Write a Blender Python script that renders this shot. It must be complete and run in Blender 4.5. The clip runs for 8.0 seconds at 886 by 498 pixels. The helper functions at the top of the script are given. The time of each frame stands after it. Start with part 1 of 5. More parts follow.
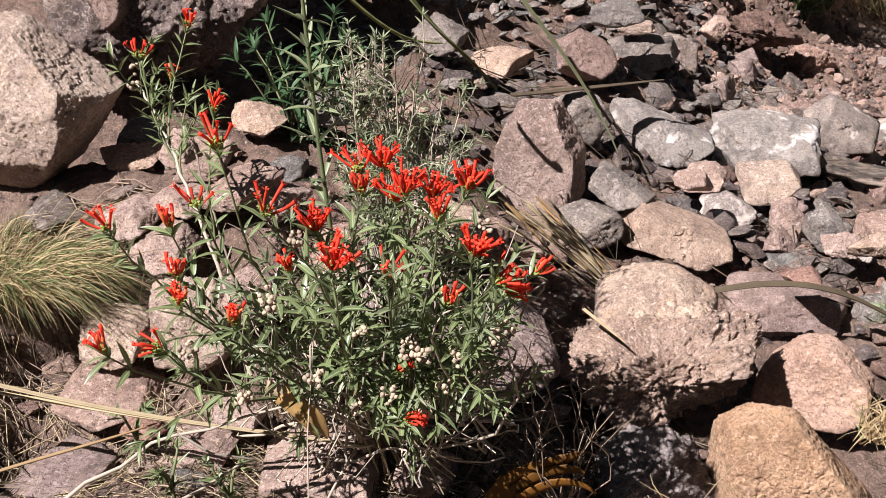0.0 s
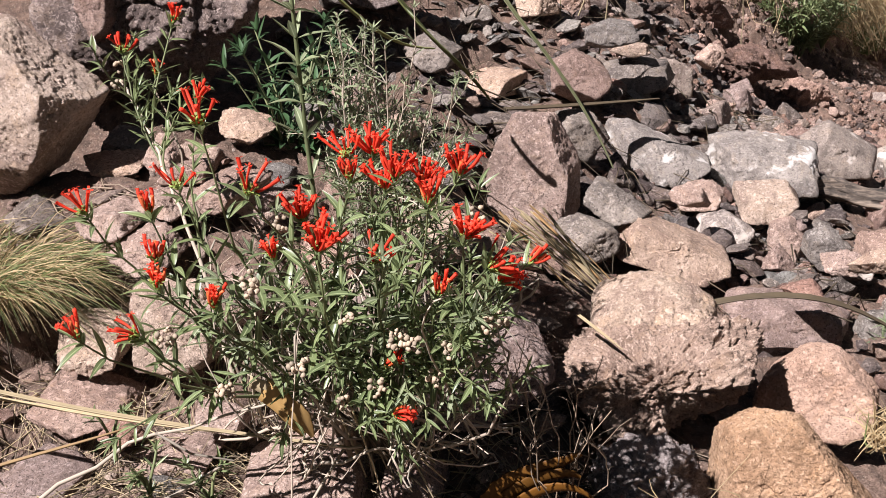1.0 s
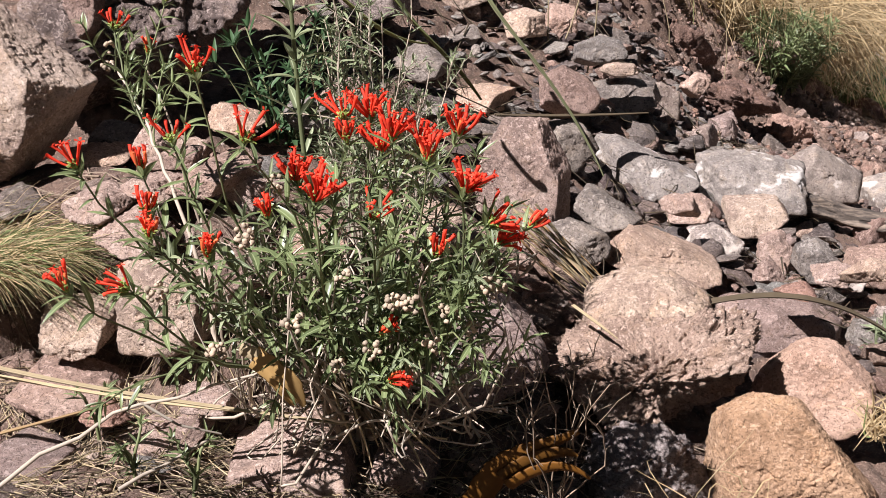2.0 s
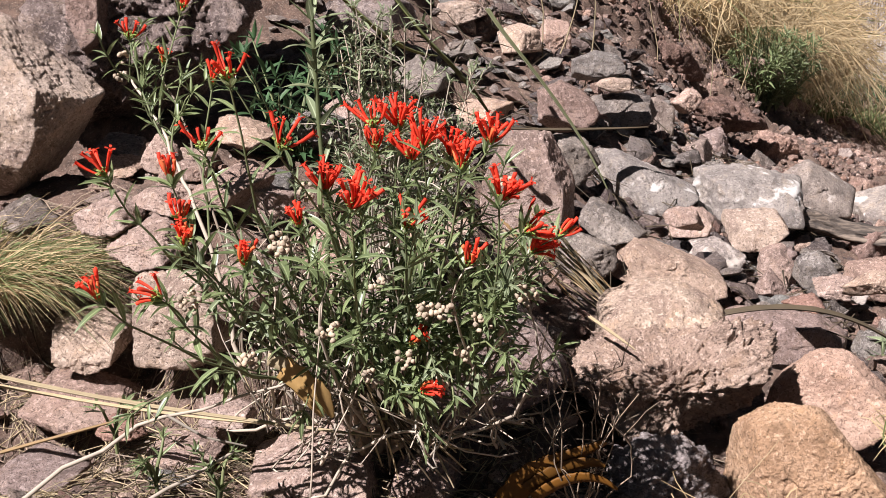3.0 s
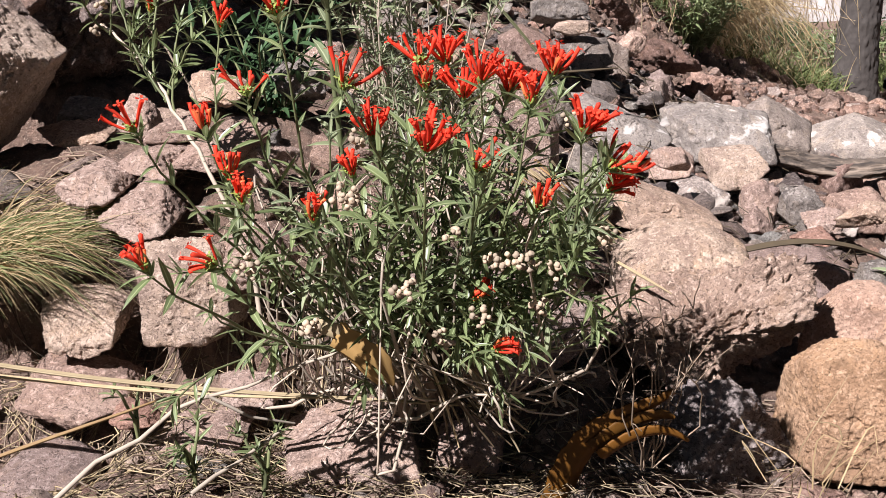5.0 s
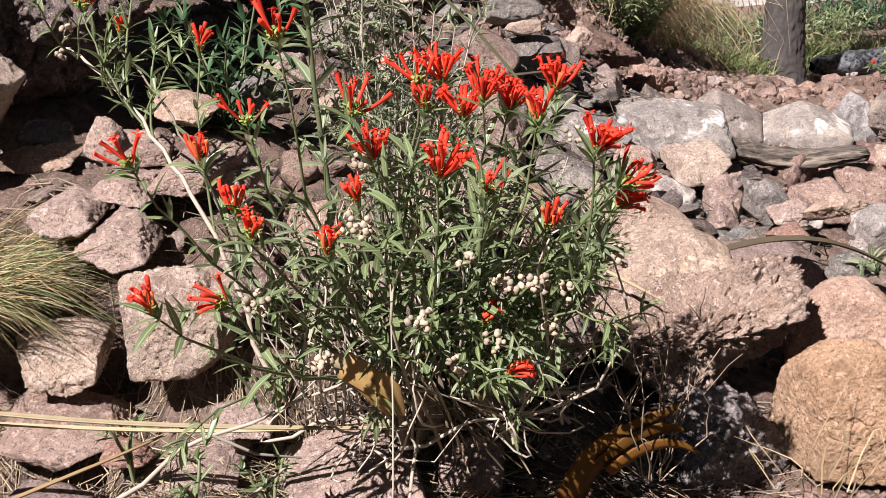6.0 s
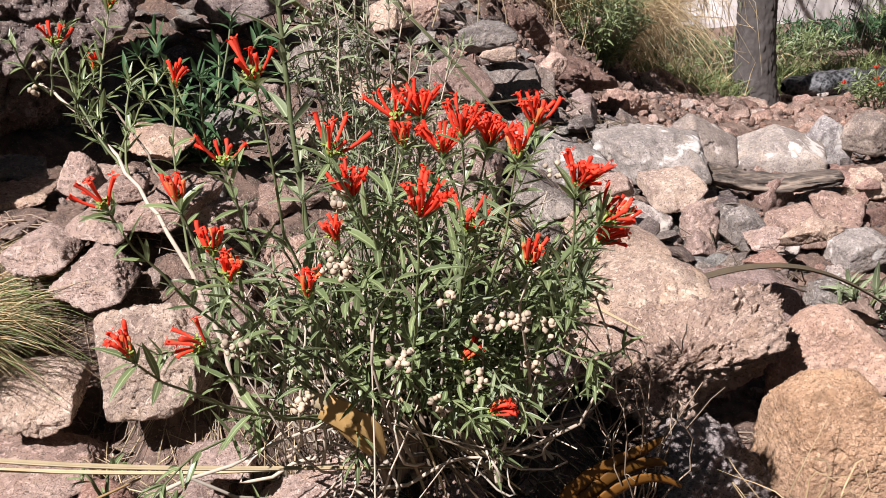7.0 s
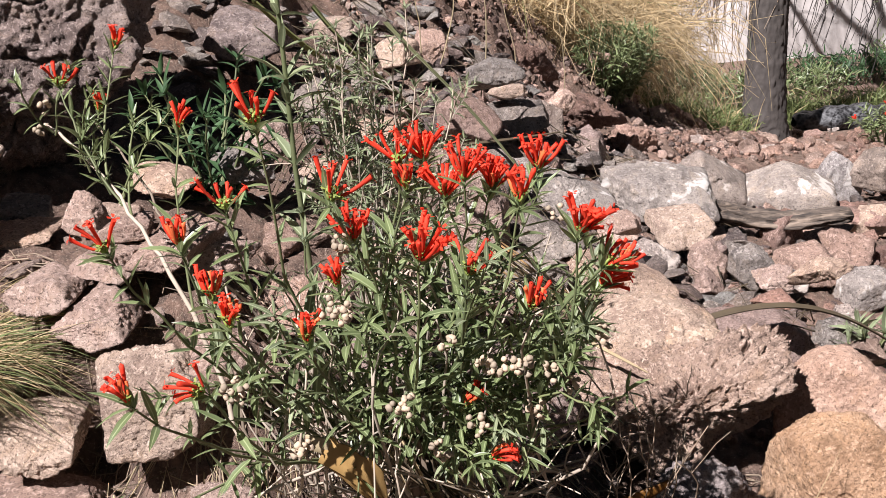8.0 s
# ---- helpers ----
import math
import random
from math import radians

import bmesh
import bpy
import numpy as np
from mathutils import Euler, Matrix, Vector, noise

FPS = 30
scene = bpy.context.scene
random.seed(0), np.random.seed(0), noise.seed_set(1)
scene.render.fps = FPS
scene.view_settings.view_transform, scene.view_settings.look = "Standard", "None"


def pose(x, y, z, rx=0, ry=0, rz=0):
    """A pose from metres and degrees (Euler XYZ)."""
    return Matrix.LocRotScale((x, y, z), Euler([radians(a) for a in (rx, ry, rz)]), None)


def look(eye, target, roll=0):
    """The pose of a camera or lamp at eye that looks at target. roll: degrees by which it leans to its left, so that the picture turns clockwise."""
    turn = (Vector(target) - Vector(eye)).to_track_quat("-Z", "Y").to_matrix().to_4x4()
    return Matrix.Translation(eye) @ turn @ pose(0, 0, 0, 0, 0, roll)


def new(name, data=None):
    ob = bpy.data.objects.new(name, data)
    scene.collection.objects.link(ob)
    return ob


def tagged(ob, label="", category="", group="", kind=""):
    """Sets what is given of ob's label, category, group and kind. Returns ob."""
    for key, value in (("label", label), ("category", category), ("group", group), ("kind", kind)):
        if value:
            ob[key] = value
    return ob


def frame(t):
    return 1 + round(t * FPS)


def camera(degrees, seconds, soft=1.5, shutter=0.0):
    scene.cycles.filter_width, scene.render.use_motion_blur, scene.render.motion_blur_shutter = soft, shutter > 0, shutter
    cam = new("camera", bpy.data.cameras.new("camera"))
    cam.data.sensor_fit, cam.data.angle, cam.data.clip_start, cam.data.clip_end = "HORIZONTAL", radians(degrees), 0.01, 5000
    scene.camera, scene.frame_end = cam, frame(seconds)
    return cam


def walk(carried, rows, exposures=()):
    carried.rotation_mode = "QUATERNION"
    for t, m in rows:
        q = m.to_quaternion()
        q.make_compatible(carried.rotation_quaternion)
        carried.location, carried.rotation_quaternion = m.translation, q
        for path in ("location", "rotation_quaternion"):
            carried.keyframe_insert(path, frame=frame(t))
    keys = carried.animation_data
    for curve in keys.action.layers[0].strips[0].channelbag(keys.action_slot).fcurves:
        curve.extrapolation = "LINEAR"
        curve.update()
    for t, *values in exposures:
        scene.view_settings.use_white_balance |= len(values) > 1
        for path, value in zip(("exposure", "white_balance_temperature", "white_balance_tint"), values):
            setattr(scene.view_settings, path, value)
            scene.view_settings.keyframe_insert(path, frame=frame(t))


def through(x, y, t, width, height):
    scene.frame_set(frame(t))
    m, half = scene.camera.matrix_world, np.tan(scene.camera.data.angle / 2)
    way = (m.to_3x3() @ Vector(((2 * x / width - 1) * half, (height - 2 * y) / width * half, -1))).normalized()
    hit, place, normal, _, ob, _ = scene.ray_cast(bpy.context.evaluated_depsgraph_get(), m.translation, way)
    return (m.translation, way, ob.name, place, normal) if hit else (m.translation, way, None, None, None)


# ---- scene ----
cam = camera(39.07, 8.0, soft=0.5)
PATH = [
    (0, (0.1734, -0.9634, 0.6535), (0.1143, -0.0598, 0.2293), -0.69),
    (0.5, (0.1774, -0.9586, 0.6458), (0.1188, -0.0481, 0.2366), -0.69),
    (1, (0.1739, -0.9497, 0.5916), (0.1195, -0.0283, 0.2069), -0.38),
    (2.3, (0.1441, -0.9613, 0.5056), (0.1142, -0.0174, 0.1767), 0.90),
    (2.5, (0.1313, -0.9607, 0.5021), (0.1067, -0.0152, 0.1773), 0.98),
    (3, (0.1138, -0.9582, 0.505), (0.1004, -0.0119, 0.1819), 1.00),
    (3.5, (0.1015, -0.9494, 0.5047), (0.1015, -0.0039, 0.1791), 0.87),
    (4, (0.0878, -0.9306, 0.4912), (0.1057, 0.0126, 0.1593), 0.63),
    (4.5, (0.0494, -0.9092, 0.468), (0.0933, 0.0301, 0.1276), 0.17),
    (4.7, (0.0233, -0.8988, 0.4642), (0.0794, 0.0384, 0.1198), -0.10),
    (5.8, (-0.046, -0.8514, 0.4801), (0.0746, 0.0751, 0.1237), -1.66),
    (6, (-0.0542, -0.8485, 0.4791), (0.0763, 0.0769, 0.1234), -1.79),
    (6.5, (-0.058, -0.8467, 0.486), (0.0879, 0.0786, 0.1357), -1.97),
    (7, (-0.0557, -0.8378, 0.4867), (0.096, 0.0902, 0.1464), -1.97),
    (7.5, (-0.0533, -0.8325, 0.4886), (0.0977, 0.1, 0.1606), -1.94),
    (8, (-0.0485, -0.8322, 0.4912), (0.0966, 0.1056, 0.1759), -2.00),
]
walk(cam, [(t, look(eye, target, roll)) for t, eye, target, roll in PATH], exposures=((0.0, 1.22), (8.0, 1.22)))

# ---- world, sun, exposure ----
SUN_WAY = Vector((-0.48, -0.45, 0.755)).normalized()
elev = math.asin(SUN_WAY.z)
azim = math.atan2(SUN_WAY.x, SUN_WAY.y)
world = bpy.data.worlds.new("World")
scene.world = world
world.use_nodes = True
wn = world.node_tree
sky = wn.nodes.new("ShaderNodeTexSky")
sky.sky_type, sky.sun_disc = "NISHITA", False
sky.sun_elevation, sky.sun_rotation = elev, azim
bgn = wn.nodes["Background"]
wn.links.new(sky.outputs[0], bgn.inputs[0])
bgn.inputs[1].default_value = 0.0085
sun = new("sun", bpy.data.lights.new("sun", "SUN"))
sun.data.energy, sun.data.angle, sun.data.color = 5.0, radians(0.5), (1.0, 0.95, 0.985)
sun.matrix_world = look(SUN_WAY * 20, (0, 0, 0))


# ---- materials ----
def nodes_of(name):
    m = bpy.data.materials.new(name)
    m.use_nodes = True
    nt = m.node_tree
    return m, nt, nt.nodes["Principled BSDF"]


def link(nt, a, b):
    nt.links.new(a, b)


def noise_node(nt, vec, scale, detail=6.0, rough=0.6, dist=0.0):
    n = nt.nodes.new("ShaderNodeTexNoise")
    n.inputs["Scale"].default_value, n.inputs["Detail"].default_value = scale, detail
    n.inputs["Roughness"].default_value, n.inputs["Distortion"].default_value = rough, dist
    link(nt, vec, n.inputs["Vector"])
    return n.outputs["Fac"]


def ramp(nt, fac, stops):
    r = nt.nodes.new("ShaderNodeValToRGB")
    el = r.color_ramp.elements
    while len(el) < len(stops):
        el.new(0.5)
    for e, (p, c) in zip(el, stops):
        e.position, e.color = p, (*c, 1) if len(c) == 3 else c
    link(nt, fac, r.inputs[0])
    return r.outputs[0]


def mixed(nt, fac, a, b, kind="MIX"):
    n = nt.nodes.new("ShaderNodeMix")
    n.data_type, n.blend_type = "RGBA", kind
    for sock, v in ((n.inputs[0], fac), (n.inputs[6], a), (n.inputs[7], b)):
        if hasattr(v, "is_linked"):
            link(nt, v, sock)
        elif isinstance(v, (int, float)):
            sock.default_value = v
        else:
            sock.default_value = (*v, 1)
    return n.outputs[2]


def bump(nt, bsdf, height, strength, distance):
    b = nt.nodes.new("ShaderNodeBump")
    b.inputs["Strength"].default_value, b.inputs["Distance"].default_value = strength, distance
    link(nt, height, b.inputs["Height"])
    link(nt, b.outputs[0], bsdf.inputs["Normal"])


def object_vec(nt):
    return nt.nodes.new("ShaderNodeTexCoord").outputs["Object"]


def random_fac(nt):
    return nt.nodes.new("ShaderNodeObjectInfo").outputs["Random"]


def rock_material(name, light, mid, dark, pits=0.5, crust=0.0, scale=1.0, wide=0.12):
    """Weathered volcanic stone: broad stains, mid blotches, dark pits and pale grains."""
    m, nt, b = nodes_of(name)
    v = object_vec(nt)
    broad = noise_node(nt, v, 14.0 * scale, 5.0, 0.6, 0.4)
    col = ramp(nt, broad, [(0.36, dark), (0.5, mid), (0.62, light)])
    warm = noise_node(nt, v, 30.0 * scale, 5.0, 0.7, 1.0)
    col = mixed(nt, ramp(nt, warm, [(0.5, (0, 0, 0)), (0.66, (0.5, 0.5, 0.5))]), col, (light[0] * 1.05, light[1] * 0.95, light[2] * 0.8))
    grain = noise_node(nt, v, 330.0 * scale, 4.0, 0.72, 1.0)
    col = mixed(nt, ramp(nt, grain, [(0.38, (0.9, 0.9, 0.9)), (0.48, (0, 0, 0))]), col, tuple(c * 0.45 for c in dark))
    spots = noise_node(nt, v, 180.0 * scale, 4.0, 0.72, 1.0)
    col = mixed(nt, ramp(nt, spots, [(0.52, (0, 0, 0)), (0.64, (min(0.85, pits * 1.3),) * 3)]), col, tuple(min(1, c * 1.35 + 0.05) for c in light))
    stain = noise_node(nt, v, 45.0 * scale, 7.0, 0.65, 0.8)
    col = mixed(nt, ramp(nt, stain, [(0.54, (0, 0, 0)), (0.70, (0.55, 0.55, 0.55))]), col, tuple(c * 0.5 for c in dark))
    if crust:
        cr = noise_node(nt, v, 22.0, 6.0, 0.6, 0.5)
        col = mixed(nt, ramp(nt, cr, [(0.60 - 0.14 * crust, (0, 0, 0)), (0.66 - 0.12 * crust, (0.9, 0.9, 0.9))]), col, (0.62, 0.56, 0.5))
    both = nt.nodes.new("ShaderNodeMath")
    both.operation = "ADD"
    link(nt, random_fac(nt), both.inputs[0])
    link(nt, nt.nodes.new("ShaderNodeNewGeometry").outputs["Random Per Island"], both.inputs[1])
    part = nt.nodes.new("ShaderNodeMath")
    part.operation = "FRACT"
    link(nt, both.outputs[0], part.inputs[0])
    tone = ramp(nt, part.outputs[0], [(0.0, (1 - wide, 1 - wide * 1.05, 1 - wide)), (0.35, (1.06, 1.0, 0.96)), (0.65, (1 - wide * 0.3, 1.0, 1.04)), (1.0, (1 + wide, 1 + wide * 0.9, 1 + wide * 0.75))])
    col = mixed(nt, 1.0, col, tone, "MULTIPLY")
    link(nt, col, b.inputs["Base Color"])
    b.inputs["Roughness"].default_value = 0.92
    b.inputs["Specular IOR Level"].default_value = 0.2
    fine = nt.nodes.new("ShaderNodeMath")
    fine.operation = "ADD"
    link(nt, noise_node(nt, v, 520.0 * scale, 4.0, 0.75, 0.6), fine.inputs[0])
    link(nt, noise_node(nt, v, 190.0 * scale, 7.0, 0.75, 0.8), fine.inputs[1])
    bump(nt, b, fine.outputs[0], min(1.0, pits * 1.7), 0.0036)
    return m


ROCK = {
    "tan": rock_material("stone_tan", (0.556, 0.422, 0.33), (0.474, 0.35, 0.268), (0.309, 0.216, 0.17), 0.6),
    "pink": rock_material("stone_pink", (0.505, 0.371, 0.304), (0.422, 0.294, 0.237), (0.268, 0.185, 0.149), 0.6),
    "red": rock_material("stone_red", (0.381, 0.242, 0.191), (0.309, 0.185, 0.144), (0.216, 0.129, 0.103), 0.5),
    "mauve": rock_material("stone_mauve", (0.35, 0.258, 0.221), (0.278, 0.196, 0.165), (0.185, 0.129, 0.108), 0.5),
    "grey": rock_material("stone_grey", (0.299, 0.253, 0.217), (0.217, 0.181, 0.154), (0.118, 0.0977, 0.0862), 0.5),
    "greytan": rock_material("stone_grey_tan", (0.350, 0.294, 0.250), (0.276, 0.230, 0.196), (0.184, 0.152, 0.132), 0.4, 0.25),
    "white": rock_material("stone_white", (0.472, 0.417, 0.371), (0.326, 0.281, 0.253), (0.181, 0.15, 0.136), 0.5, 0.5),
    "dark": rock_material("stone_dark", (0.361, 0.295, 0.261), (0.255, 0.2, 0.181), (0.121, 0.0937, 0.0844), 1.0),
    "craggy": rock_material("stone_craggy", (0.44, 0.325, 0.258), (0.36, 0.256, 0.2), (0.215, 0.147, 0.115), 0.9),
    "peach": rock_material("stone_peach", (0.484, 0.324, 0.242), (0.412, 0.268, 0.196), (0.319, 0.201, 0.144), 0.45),
    "yellow": rock_material("stone_yellow", (0.50, 0.33, 0.21), (0.43, 0.275, 0.17), (0.32, 0.195, 0.115), 0.45),
    "greywood": rock_material("stone_fibrous", (0.403, 0.336, 0.306), (0.299, 0.246, 0.223), (0.149, 0.119, 0.112), 0.8),
}


def plant_material(name, a, b_, rough=0.6, through=0.0, scale=60.0, streak=False, spec=0.3, rib=False):
    """Leaves, stems, straw: two tones mottled along the thing, varied piece by piece."""
    m, nt, b = nodes_of(name)
    v = object_vec(nt)
    if streak:
        mp = nt.nodes.new("ShaderNodeMapping")
        mp.inputs["Scale"].default_value = (1.0, 0.06, 1.0)
        link(nt, v, mp.inputs["Vector"])
        v = mp.outputs[0]
    col = mixed(nt, noise_node(nt, v, scale, 4.0, 0.6), a, b_)
    geo = nt.nodes.new("ShaderNodeNewGeometry")
    info = nt.nodes.new("ShaderNodeObjectInfo")
    add = nt.nodes.new("ShaderNodeMath")
    add.operation = "ADD"
    link(nt, geo.outputs["Random Per Island"], add.inputs[0])
    link(nt, info.outputs["Random"], add.inputs[1])
    fr = nt.nodes.new("ShaderNodeMath")
    fr.operation = "FRACT"
    link(nt, add.outputs[0], fr.inputs[0])
    col = mixed(nt, 1.0, col, ramp(nt, fr.outputs[0], [(0.0, (0.68, 0.7, 0.7)), (1.0, (1.3, 1.26, 1.2))]), "MULTIPLY")
    if rib:
        across = nt.nodes.new("ShaderNodeAttribute")
        across.attribute_name = "across"
        col = mixed(nt, ramp(nt, across.outputs["Fac"], [(0.0, (0.75, 0.75, 0.75)), (0.22, (0, 0, 0))]), col, tuple(min(1, c * 1.9 + 0.05) for c in b_))
    link(nt, col, b.inputs["Base Color"])
    b.inputs["Roughness"].default_value = rough
    b.inputs["Specular IOR Level"].default_value = spec
    if through:
        tr = nt.nodes.new("ShaderNodeBsdfTranslucent")
        link(nt, col, tr.inputs["Color"])
        mx = nt.nodes.new("ShaderNodeMixShader")
        mx.inputs[0].default_value = through
        link(nt, b.outputs[0], mx.inputs[1])
        link(nt, tr.outputs[0], mx.inputs[2])
        link(nt, mx.outputs[0], nt.nodes["Material Output"].inputs["Surface"])
    return m


LEAF = plant_material("leaf_green", (0.102, 0.148, 0.06), (0.205, 0.242, 0.115), 0.36, 0.35, 60.0, False, 0.5, rib=True)
LEAF_PALE = plant_material("leaf_grey_green", (0.14, 0.175, 0.095), (0.23, 0.26, 0.155), 0.5, 0.3, rib=True)
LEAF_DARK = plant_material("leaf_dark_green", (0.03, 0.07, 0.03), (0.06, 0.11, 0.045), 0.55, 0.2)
STEM_GREEN = plant_material("stem_green", (0.09, 0.125, 0.05), (0.16, 0.16, 0.085), 0.6)
STEM_BROWN = plant_material("stem_brown", (0.17, 0.12, 0.085), (0.3, 0.24, 0.18), 0.75, 0.0, 90.0)
STEM_PALE = plant_material("stem_pale", (0.25, 0.205, 0.165), (0.46, 0.395, 0.32), 0.8, 0.0, 90.0)
RED = plant_material("petal_red", (0.66, 0.032, 0.018), (0.8, 0.085, 0.04), 0.6, 0.3, 60.0, False, 0.2)
ORANGE = plant_material("bud_orange", (0.72, 0.10, 0.035), (0.75, 0.2, 0.07), 0.5, 0.2)
CALYX = plant_material("calyx_green", (0.17, 0.24, 0.05), (0.3, 0.34, 0.1), 0.55, 0.15)
POD = plant_material("seed_pod_beige", (0.29, 0.22, 0.155), (0.51, 0.415, 0.315), 0.8, 0.1, 180.0)
STRAW = plant_material("straw", (0.29, 0.225, 0.13), (0.48, 0.39, 0.25), 0.6, 0.12, 60.0, True)
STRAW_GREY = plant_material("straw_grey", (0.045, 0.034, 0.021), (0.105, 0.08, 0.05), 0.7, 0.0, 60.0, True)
STRAW_ORANGE = plant_material("straw_orange", (0.27, 0.16, 0.07), (0.42, 0.28, 0.14), 0.6, 0.1, 60.0, True)
BLADE_DULL = plant_material("blade_dull", (0.055, 0.06, 0.028), (0.12, 0.12, 0.06), 0.6, 0.0, 60.0, True)
OCHRE = plant_material("sheath_ochre", (0.26, 0.15, 0.05), (0.46, 0.30, 0.12), 0.6, 0.15, 60.0, True)
BLADE_GREEN = plant_material("blade_green", (0.13, 0.15, 0.05), (0.22, 0.23, 0.09), 0.55, 0.1, 60.0, True)
GRASS_GREEN = plant_material("grass_green", (0.085, 0.12, 0.04), (0.17, 0.19, 0.075), 0.6, 0.2)
GRASS_DRY = plant_material("grass_dry", (0.38, 0.28, 0.15), (0.6, 0.48, 0.3), 0.65, 0.4)
BARK = plant_material("bark_dark", (0.02, 0.018, 0.017), (0.07, 0.062, 0.059), 0.9, 0.0, 40.0)
DRY_LEAF = plant_material("dead_leaf_brown", (0.08, 0.034, 0.006), (0.19, 0.082, 0.013), 0.55, 0.25, 70.0, True)


def soil_material():
    m, nt, b = nodes_of("soil")
    v = object_vec(nt)
    col = ramp(nt, noise_node(nt, v, 3.0, 8.0, 0.65, 0.5), [(0.3, (0.126, 0.0816, 0.06)), (0.5, (0.228, 0.15, 0.114)), (0.7, (0.324, 0.228, 0.18))])
    col = mixed(nt, ramp(nt, noise_node(nt, v, 60.0, 6.0, 0.7), [(0.4, (0, 0, 0)), (0.62, (0.96, 0.96, 0.96))]), col, (0.102, 0.072, 0.0576))
    col = mixed(nt, ramp(nt, noise_node(nt, v, 420.0, 3.0, 0.6), [(0.58, (0, 0, 0)), (0.68, (0.84, 0.84, 0.84))]), col, (0.432, 0.336, 0.264))
    link(nt, col, b.inputs["Base Color"])
    b.inputs["Roughness"].default_value = 0.95
    b.inputs["Specular IOR Level"].default_value = 0.15
    add = nt.nodes.new("ShaderNodeMath")
    add.operation = "ADD"
    link(nt, noise_node(nt, v, 200.0, 8.0, 0.75), add.inputs[0])
    link(nt, noise_node(nt, v, 50.0, 6.0, 0.7), add.inputs[1])
    bump(nt, b, add.outputs[0], 1.0, 0.006)
    return m


SOIL = soil_material()


# ---- mesh helpers ----
def lattice_noise(p, seed=0):
    """Smooth value noise in -1..1 at rows of points."""
    i = np.floor(p).astype(np.int64)
    w = p - i
    w = w * w * w * (w * (w * 6 - 15) + 10)
    out = np.zeros(len(p))
    for dx in (0, 1):
        for dy in (0, 1):
            for dz in (0, 1):
                h = (i[:, 0] + dx) * 374761393 + (i[:, 1] + dy) * 668265263 + (i[:, 2] + dz) * 1274126177 + seed * 144665
                h = h & 0xFFFFFFFF
                h = ((h ^ (h >> 13)) * 1103515245) & 0xFFFFFFFF
                h = ((h ^ (h >> 16)) * 668265261) & 0xFFFFFFFF
                val = ((h ^ (h >> 15)) & 0xFFFF) / 32767.5 - 1
                out += val * (w[:, 0] if dx else 1 - w[:, 0]) * (w[:, 1] if dy else 1 - w[:, 1]) * (w[:, 2] if dz else 1 - w[:, 2])
    return out


def cloud(p, octaves=4, gain=0.5, seed=0):
    total, amp = np.zeros(len(p)), 1.0
    for k in range(octaves):
        total += amp * lattice_noise(p * 2.03**k + 7.3 * k, seed + k)
        amp *= gain
    return total


def array_mesh(name, verts, faces, material, smooth=True):
    """A mesh from arrays; faces all of one size."""
    me = bpy.data.meshes.new(name)
    n, k = len(faces), faces.shape[1]
    me.vertices.add(len(verts))
    me.vertices.foreach_set("co", np.ascontiguousarray(verts, np.float32).ravel())
    me.loops.add(n * k)
    me.loops.foreach_set("vertex_index", np.ascontiguousarray(faces, np.int32).ravel())
    me.polygons.add(n)
    me.polygons.foreach_set("loop_start", np.arange(0, n * k, k, dtype=np.int32))
    me.polygons.foreach_set("use_smooth", np.full(n, smooth))
    me.update(calc_edges=True)
    me.materials.append(material)
    return me


BALLS = {}


def ball(detail):
    if detail not in BALLS:
        bm = bmesh.new()
        bmesh.ops.create_icosphere(bm, subdivisions=detail, radius=1)
        BALLS[detail] = (np.array([v.co[:] for v in bm.verts]), np.array([[v.index for v in f.verts] for f in bm.faces]))
        bm.free()
    return BALLS[detail]


